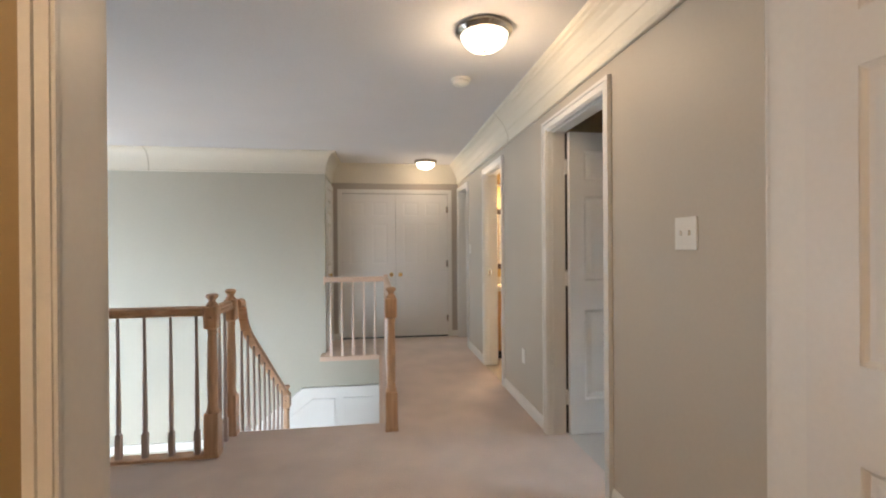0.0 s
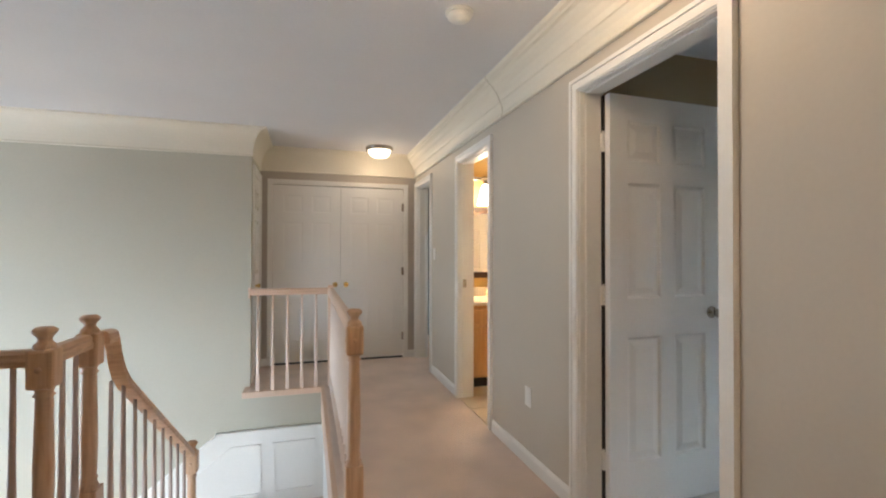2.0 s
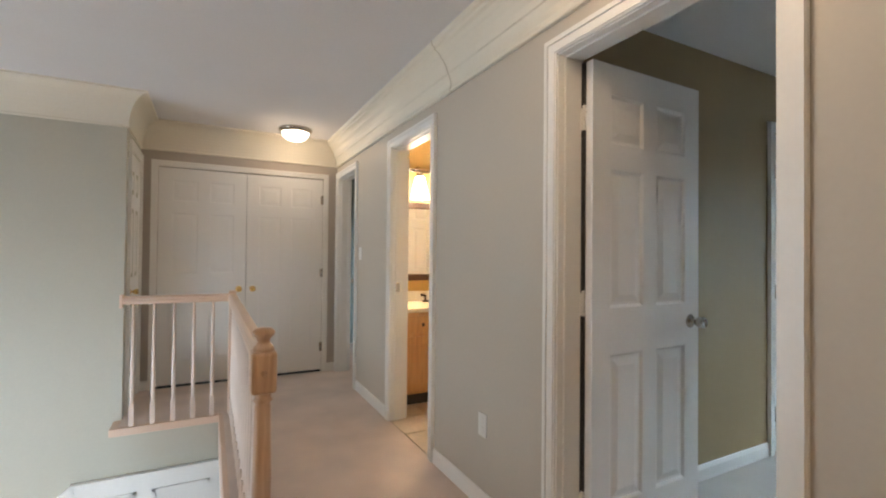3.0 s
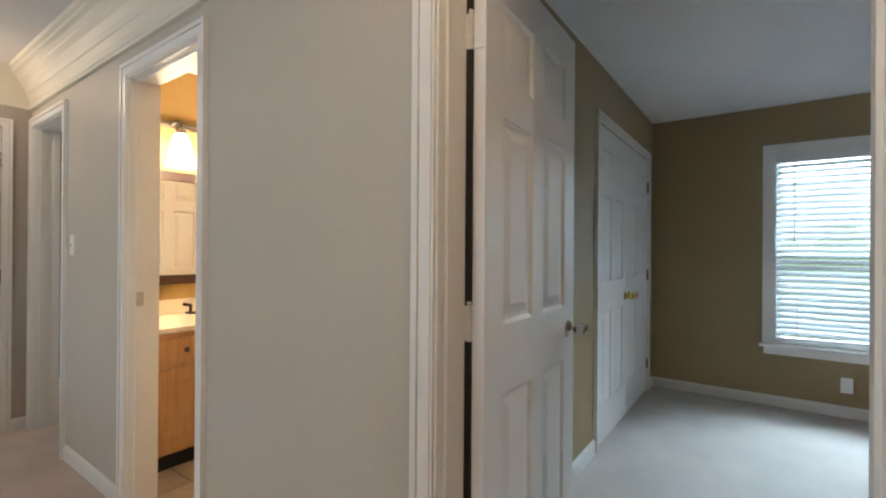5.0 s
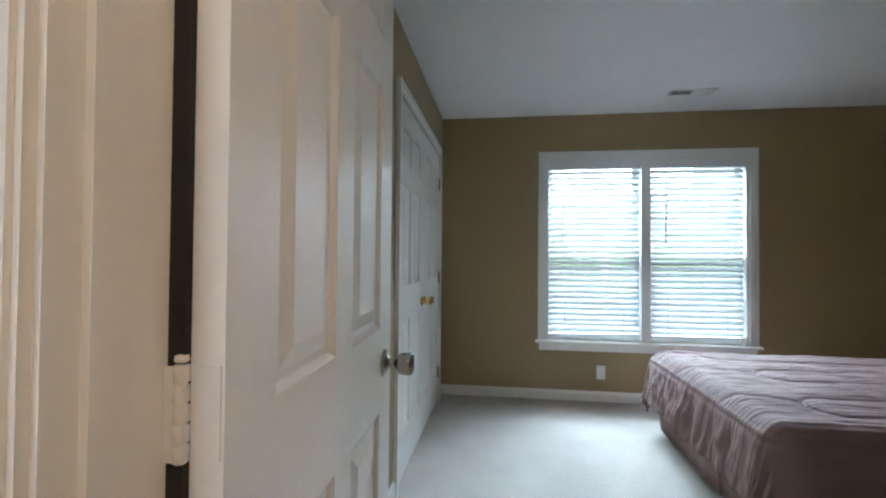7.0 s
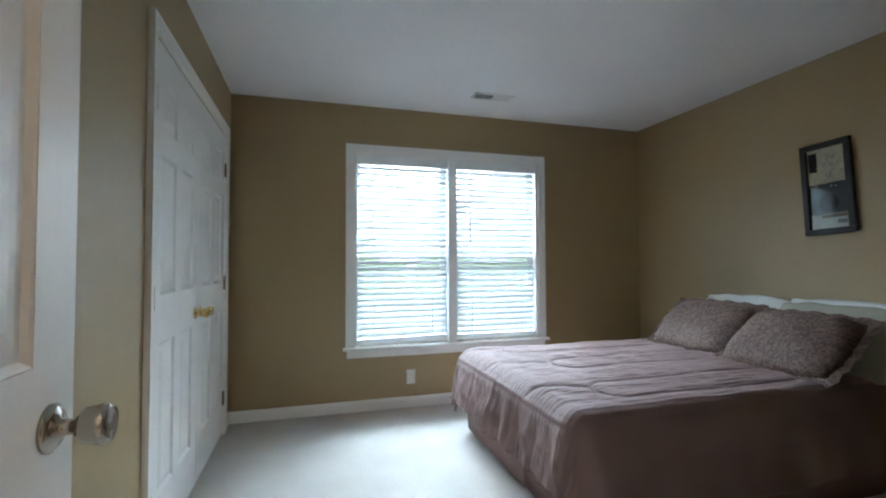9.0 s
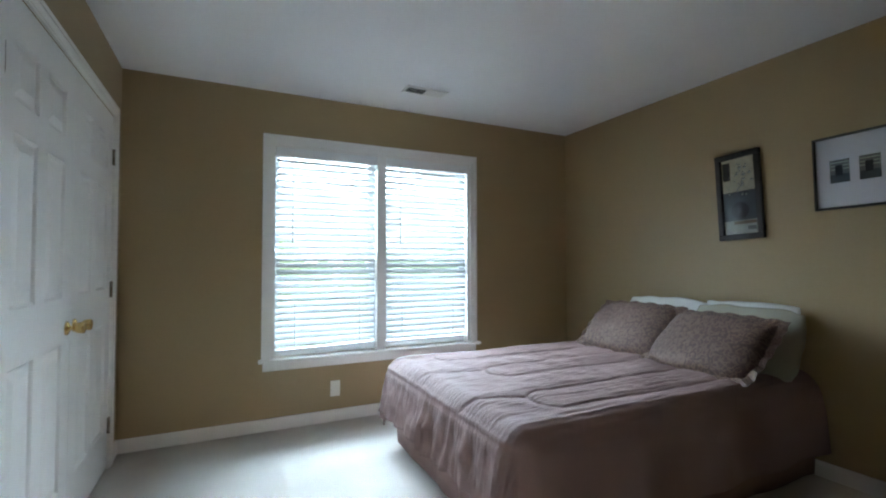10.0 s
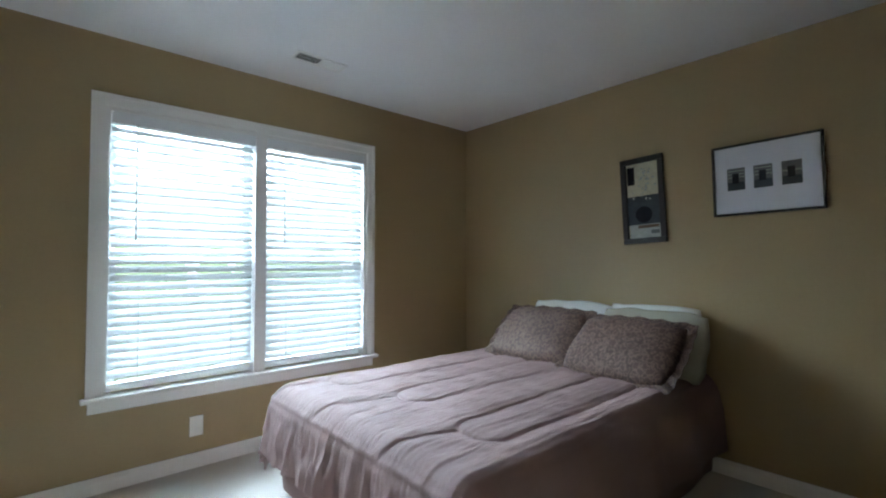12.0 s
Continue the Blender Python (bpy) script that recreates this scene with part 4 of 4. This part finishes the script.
SY = BY1 - 0.075
for p, q, seed in (((BX1 - 0.03, SY), (4.30, SY), 1), ((4.33, SY - 0.012), (BX0 + 0.03, SY - 0.006), 2),
                   ((BX0 + 0.03, SY - 0.02), (BX0 + 0.03, BY0), 3), ((BX1 - 0.03, BY0), (BX1 - 0.03, SY - 0.02), 4)):
    sk = part("bed_skirt", skirt_panel((p[0], p[1]), (q[0], q[1]), seed), SKIRT, bed, "hanging mauve bed skirt panel")
    so = sk.modifiers.new("thick", "SOLIDIFY")
    so.thickness = 0.004


def stadium(x, y, cx, hw, y_end):
    """Distance to the outline of a long round-ended channel."""
    dy = max(0.0, y - y_end)
    return abs(math.hypot(x - cx, dy) - hw)


def comforter():
    bm = bmesh.new()
    step = 0.0085
    dropx, dropf = 0.35, 0.275
    xs = np.arange(BX0 - dropx, BX1 + dropx + 1e-6, step)
    ys = np.arange(BY0 + 0.02, BY1 + dropf + 1e-6, step)
    r = 0.10
    grid = []

    def over(o):
        q = r * math.pi / 2
        if o <= 0:
            return 0.0, 0.0
        if o < q:
            return r * math.sin(o / r), r * (1 - math.cos(o / r))
        return r, r + (o - q)

    for y in ys:
        row = []
        for x in xs:
            ox = max(BX0 + r - x, x - BX1 + r, 0.0)
            sx = -1 if x < BX0 + r else 1
            oy = max(y - BY1 + r, 0.0)
            o = (ox ** 4 + oy ** 4) ** 0.25
            out, down = over(o)
            if o > 0:
                h = math.hypot(ox, oy)
                ux, uy = ox / h * sx, oy / h
            else:
                ux = uy = 0.0
            px = min(max(x, BX0 + r), BX1 - r)
            py = min(y, BY1 - r)
            # gathered folds that grow down the drop
            u = (x if oy > ox else y * 1.0) + (0.3 if oy > ox else 0)
            fold = 0.0
            if down > 0.03:
                g = min(1.0, (down - 0.03) / 0.15)
                if oy > ox:
                    ph = u * 21 + 4.5 * noise.noise((u * 5, down * 1.2, 0))
                    amp = 0.6 + 0.9 * noise.noise((u * 6, 1.7, 3))
                    fold = g * (0.013 * amp * (1 - 2 * abs(math.sin(ph))) + 0.032 * noise.noise((u * 11, down * 2.2, 4)) + 0.009 * noise.noise((u * 38, down * 9, 6)))
                    fold += 0.010 * g * noise.noise((u * 24 + 6 * down, down * 14, 11))
                else:
                    fold = g * (0.012 * math.sin(u * 14 + 1) + 0.012 * noise.noise((u * 6, down * 2, 7)))
                fold += (0.05 if oy > ox else 0.03) * g * (down / 0.36)
            z = BT - down
            # puff and quilting
            top = max(0.0, 1 - down / 0.10)
            crown = 0.022 * (1 - ((x - (BX0 + BX1) / 2) / 0.95) ** 2)
            q = 1.0
            for cx, ye in ((BX0 + 0.30, 2.05), (BX0 + 0.80, 1.98), (BX0 + 1.28, 2.08)):
                q = min(q, stadium(x, y, cx, 0.115, ye))
                if y > ye + 0.115:
                    q = min(q, abs(x - cx - 0.05 - 0.3 * (y - ye - 0.115)))
            groove = -0.011 * math.exp(-(q / 0.0075) ** 2) + 0.007 * min(1.0, q / 0.05)
            near = max(0.0, 1 - (BY1 - y) / 0.35)
            wr = 0.008 * noise.noise((x * 5, y * 3.5, 2)) + 0.005 * noise.noise((x * 16, y * 9, 5)) + 0.0025 * noise.noise((x * 45, y * 12, 9))
            wr += 0.003 * near * (1 - 2 * abs(math.sin(x * 30 + 3.5 * noise.noise((x * 4, 0, 0)))))
            ridge = 0.0026 * math.sin(x * 170 + 9 * noise.noise((x * 1.5, y * 0.8, 3))) * (0.55 + 0.9 * noise.noise((x * 3, y * 3, 8)))
            pipe = 0.005 * math.exp(-((o - 0.105) / 0.008) ** 2) - 0.003 * math.exp(-((o - 0.122) / 0.010) ** 2) if oy > ox else 0.0
            z += top * (crown + groove + wr + ridge)
            row.append(bm.verts.new((px + ux * (out + fold + pipe), py + uy * (out + fold + pipe), max(z + pipe * 0.5, 0.03))))
        grid.append(row)
    for a, b in zip(grid, grid[1:]):
        for k in range(len(a) - 1):
            bm.faces.new((a[k], a[k + 1], b[k + 1], b[k])).smooth = True
    return bm


cf = tagged(part("comforter", comforter(), COMF), "mauve quilted comforter spread over the bed", "comforter")
so = cf.modifiers.new("thick", "SOLIDIFY")
so.thickness, so.offset = 0.012, -1


def pillow(w, h, t, seed, flange=0.0, n=26, pinch=0.14):
    bm = bmesh.new()
    rows = {}
    for side in (1, -1):
        g = []
        for j in range(n + 1):
            row = []
            for i in range(n + 1):
                u, v = 2 * i / n - 1, 2 * j / n - 1
                edge = (max(0, 1 - abs(u) ** 3.0) * max(0, 1 - abs(v) ** 3.0)) ** 0.55
                pin = 1 - pinch * (u * u) * (v * v)
                k = 1 - 0.06 * (1 - v * v) * (abs(u) > 0.6) * (abs(u) - 0.6)
                x, y = u * w / 2 * pin * k, v * h / 2 * pin
                x += 0.014 * u * noise.noise((v * 2.3, seed * 1.7, 0))
                y += 0.016 * v * noise.noise((u * 2.3, seed * 1.3, 4))
                z = side * t / 2 * edge * (1 + 0.12 * noise.noise((u * 2, v * 2, seed))) + 0.006 * noise.noise((u * 6, v * 6, seed + side)) * edge
                key = (i, j) if edge < 1e-6 else (i, j, side)
                if key not in rows:
                    rows[key] = bm.verts.new((x, y, z))
                row.append(rows[key])
            g.append(row)
        for a, b in zip(g, g[1:]):
            for k in range(n):
                f = (a[k], a[k + 1], b[k + 1], b[k])
                bm.faces.new(f if side > 0 else f[::-1]).smooth = True
    if flange:
        a, b = w / 2 - 0.03, h / 2 - 0.03
        ring = []
        for k in range(80):
            s = k / 80 * 4
            e, f = int(s), s - int(s)
            px, py = ((-a + 2 * a * f, -b), (a, -b + 2 * b * f), (a - 2 * a * f, b), (-a, b - 2 * b * f))[e]
            d = Vector((px / a, py / b)).normalized()
            wv = 0.008 * math.sin(k * 1.7 + seed)
            ring.append([bm.verts.new((px, py, z)) for z in (0.003, -0.003)] + [bm.verts.new((px + d.x * (flange + 0.03), py + d.y * (flange + 0.03), wv + z)) for z in (0.002, -0.002)])
        for k in range(80):
            p, q = ring[k], ring[(k + 1) % 80]
            bm.faces.new((p[0], q[0], q[2], p[2])), bm.faces.new((p[1], p[3], q[3], q[1])), bm.faces.new((p[2], q[2], q[3], p[3]))
    return bm


def lay(name, label, bm, material, m, group="pillows"):
    o = tagged(part(name, bm, material), label, "pillow", group)
    o.matrix_basis = m
    return o


lay("pillow", "mauve paisley pillow sham leaning on the bed head", pillow(0.64, 0.45, 0.15, 1, 0.025), PAISLEY, pose(4.65, 0.86, 0.725, 42, 0, 184))
lay("pillow", "mauve paisley pillow sham leaning on the bed head", pillow(0.66, 0.45, 0.145, 5, 0.025), PAISLEY, pose(4.06, 0.88, 0.715, 40, 0, 178))
lay("pillow", "white pillow tucked behind the paisley sham", pillow(0.62, 0.44, 0.09, 8, pinch=0.06), LINEN, pose(4.60, 0.60, 0.722, 68, 0, 183))
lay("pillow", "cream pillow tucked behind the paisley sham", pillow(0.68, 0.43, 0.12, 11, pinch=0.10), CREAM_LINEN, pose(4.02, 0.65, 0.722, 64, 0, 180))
lay("pillow", "white pillow tucked behind the paisley sham", pillow(0.56, 0.43, 0.08, 14, pinch=0.05), LINEN, pose(4.05, 0.535, 0.728, 76, 0, 182))

# ---- pictures ----
p1 = thing("picture_frame", "tall wall art in a wide black frame above the bed", "picture", pose(4.133, YB, 1.606, 0, 2.6, 0))
W, Hh, f = 0.278, 0.562, 0.035
bm = bmesh.new()
for q in ((-W / 2, W / 2, -Hh / 2, -Hh / 2 + f), (-W / 2, W / 2, Hh / 2 - f, Hh / 2), (-W / 2, -W / 2 + f, -Hh / 2 + f, Hh / 2 - f), (W / 2 - f, W / 2, -Hh / 2 + f, Hh / 2 - f)):
    box(bm, q[0], q[1], 0.0, 0.028, q[2], q[3], bevel=0.005)
part("frame", bm, BLACK, p1)
ART = [mat("art_" + n, c, 0.06, vary=0.15, mottle=20) for n, c in (("ivory", (0.42, 0.40, 0.30)), ("slate", (0.055, 0.065, 0.075)), ("black", (0.02, 0.02, 0.025)), ("pale", (0.34, 0.36, 0.33)), ("grey", (0.13, 0.14, 0.14)), ("brown", (0.14, 0.10, 0.07)))]
IW, IH = W - 2 * f, Hh - 2 * f
part("print", B(-IW / 2, IW / 2, 0.002, 0.010, -IH / 2, IH / 2), ART[0], p1)
part("print_field", B(-IW / 2, IW / 2, 0.010, 0.0115, -IH * 0.32, IH * 0.06), ART[1], p1)
part("print_block", B(IW * 0.24, IW * 0.47, 0.010, 0.0115, IH * 0.22, IH * 0.46), ART[2], p1)
part("print_field", B(-IW / 2, IW * 0.46, 0.0102, 0.0112, -IH * 0.5, -IH * 0.32), ART[3], p1)
pv = part("print_vase", lathe(bmesh.new(), [(0.054, 0), (0.054, 0.0015), (0.0, 0.002)], 28, (0, 0.0116, -IH * 0.19), pose(0, 0, 0, -90)), ART[2], p1)
for f_ in pv.data.polygons:
    f_.use_smooth = False
part("print_bar", B(-IW * 0.45, IW * 0.2, 0.0114, 0.0125, -IH * 0.37, -IH * 0.33), ART[5], p1)
part("print_bar", B(-IW * 0.45, -IW * 0.2, 0.0114, 0.0125, -IH * 0.45, -IH * 0.40), ART[4], p1)
rng = random.Random(3)
bm = bmesh.new()
for k in range(46):
    x, z = rng.gauss(-0.004, IW * 0.17), rng.uniform(0.0, IH * 0.42)
    s = rng.uniform(0.003, 0.009)
    lathe(bm, [(s, 0), (s, 0.001), (0, 0.0012)], 7, (x, 0.0118, z), pose(0, 0, 0, -90))
part("print_blossom", bm, ART[3], p1)

p2 = thing("picture_frame", "wide triptych photo print with white mat in a thin black frame", "picture", pose(3.472, YB, 1.667, 0, 1.1, 0))
W, Hh, f = 0.503, 0.398, 0.012
bm = bmesh.new()
for q in ((-W / 2, W / 2, -Hh / 2, -Hh / 2 + f), (-W / 2, W / 2, Hh / 2 - f, Hh / 2), (-W / 2, -W / 2 + f, -Hh / 2 + f, Hh / 2 - f), (W / 2 - f, W / 2, -Hh / 2 + f, Hh / 2 - f)):
    box(bm, q[0], q[1], 0.0, 0.025, q[2], q[3], bevel=0.002)
part("frame", bm, BLACK, p2)
part("matboard", B(-W / 2 + f, W / 2 - f, 0.002, 0.012, -Hh / 2 + f, Hh / 2 - f), MATBOARD, p2)
for k, x in enumerate((0.135, 0.008, -0.118)):
    part("print", B(x - 0.043, x + 0.043, 0.012, 0.0135, -0.058, 0.066), ART[4], p2)
    part("print_ground", B(x - 0.043, x + 0.043, 0.0135, 0.0142, -0.058, -0.012), ART[1], p2)
    for j in range(3 if k < 2 else 1):
        part("print_band", B(x - 0.041, x + 0.041, 0.0135, 0.0144, 0.012 + 0.018 * j, 0.018 + 0.018 * j), ART[3], p2)
    part("print_mass", B(x - 0.014, x + 0.018, 0.0143, 0.0150, -0.02, 0.036), ART[2], p2)

# ---- outdoors ----
struct(part("ground", B(XE + 0.3, 90, -80, 80, -3.3, -3.0), GRASS), "green lawn outside", "ground")
bm = bmesh.new()
rng = random.Random(8)
for k in range(60):
    y = -60 + 2 * k + rng.uniform(-1, 1)
    h = rng.uniform(3.0, 7.5)
    bmesh.ops.create_icosphere(bm, subdivisions=2, radius=1.0, matrix=Matrix.LocRotScale((58 + rng.uniform(-4, 4), y, -3 + h * 0.45), None, (2.2, rng.uniform(1.6, 2.6), h * 0.55)))
for v in bm.verts:
    v.co += Vector((noise.noise(v.co * 0.6), noise.noise(v.co * 0.6 + Vector((9, 0, 0))), noise.noise(v.co * 0.6 + Vector((0, 9, 0))))) * 0.9
# tree line glows by itself so it looks bright through the blinds
tagged(part("backdrop", bm, LEAF_GLOW), "distant green tree line, glowing in place of daylight on it", "trees", kind="structure")

HAZE = mat("bright_overcast", (0.93, 0.97, 1.0), 1.0, vary=0.05, grain=0.05, mottle=0.02, emit=0.8)
struct(part("backdrop_sky", B(80, 80.5, -110, 110, -3, 70), HAZE), "bright hazy sky in the distance", "sky")

# ---- bathroom tiles, last ----
fl = bpy.data.objects["floor_bath"]
bm = B(-0.1485, 0.1485, -0.1485, 0.1485, -0.004, 0.002, bevel=0.0015)
t0 = part("tile", bm, TILE, fl)
t0.matrix_basis = pose(XH + 0.155, 4.86, 0)
for i in range(7):
    for j in range(6):
        if i or j:
            if 4.86 + 0.303 * j < 6.3:
                again(t0, pose(XH + 0.155 + 0.303 * i, 4.86 + 0.303 * j, 0))
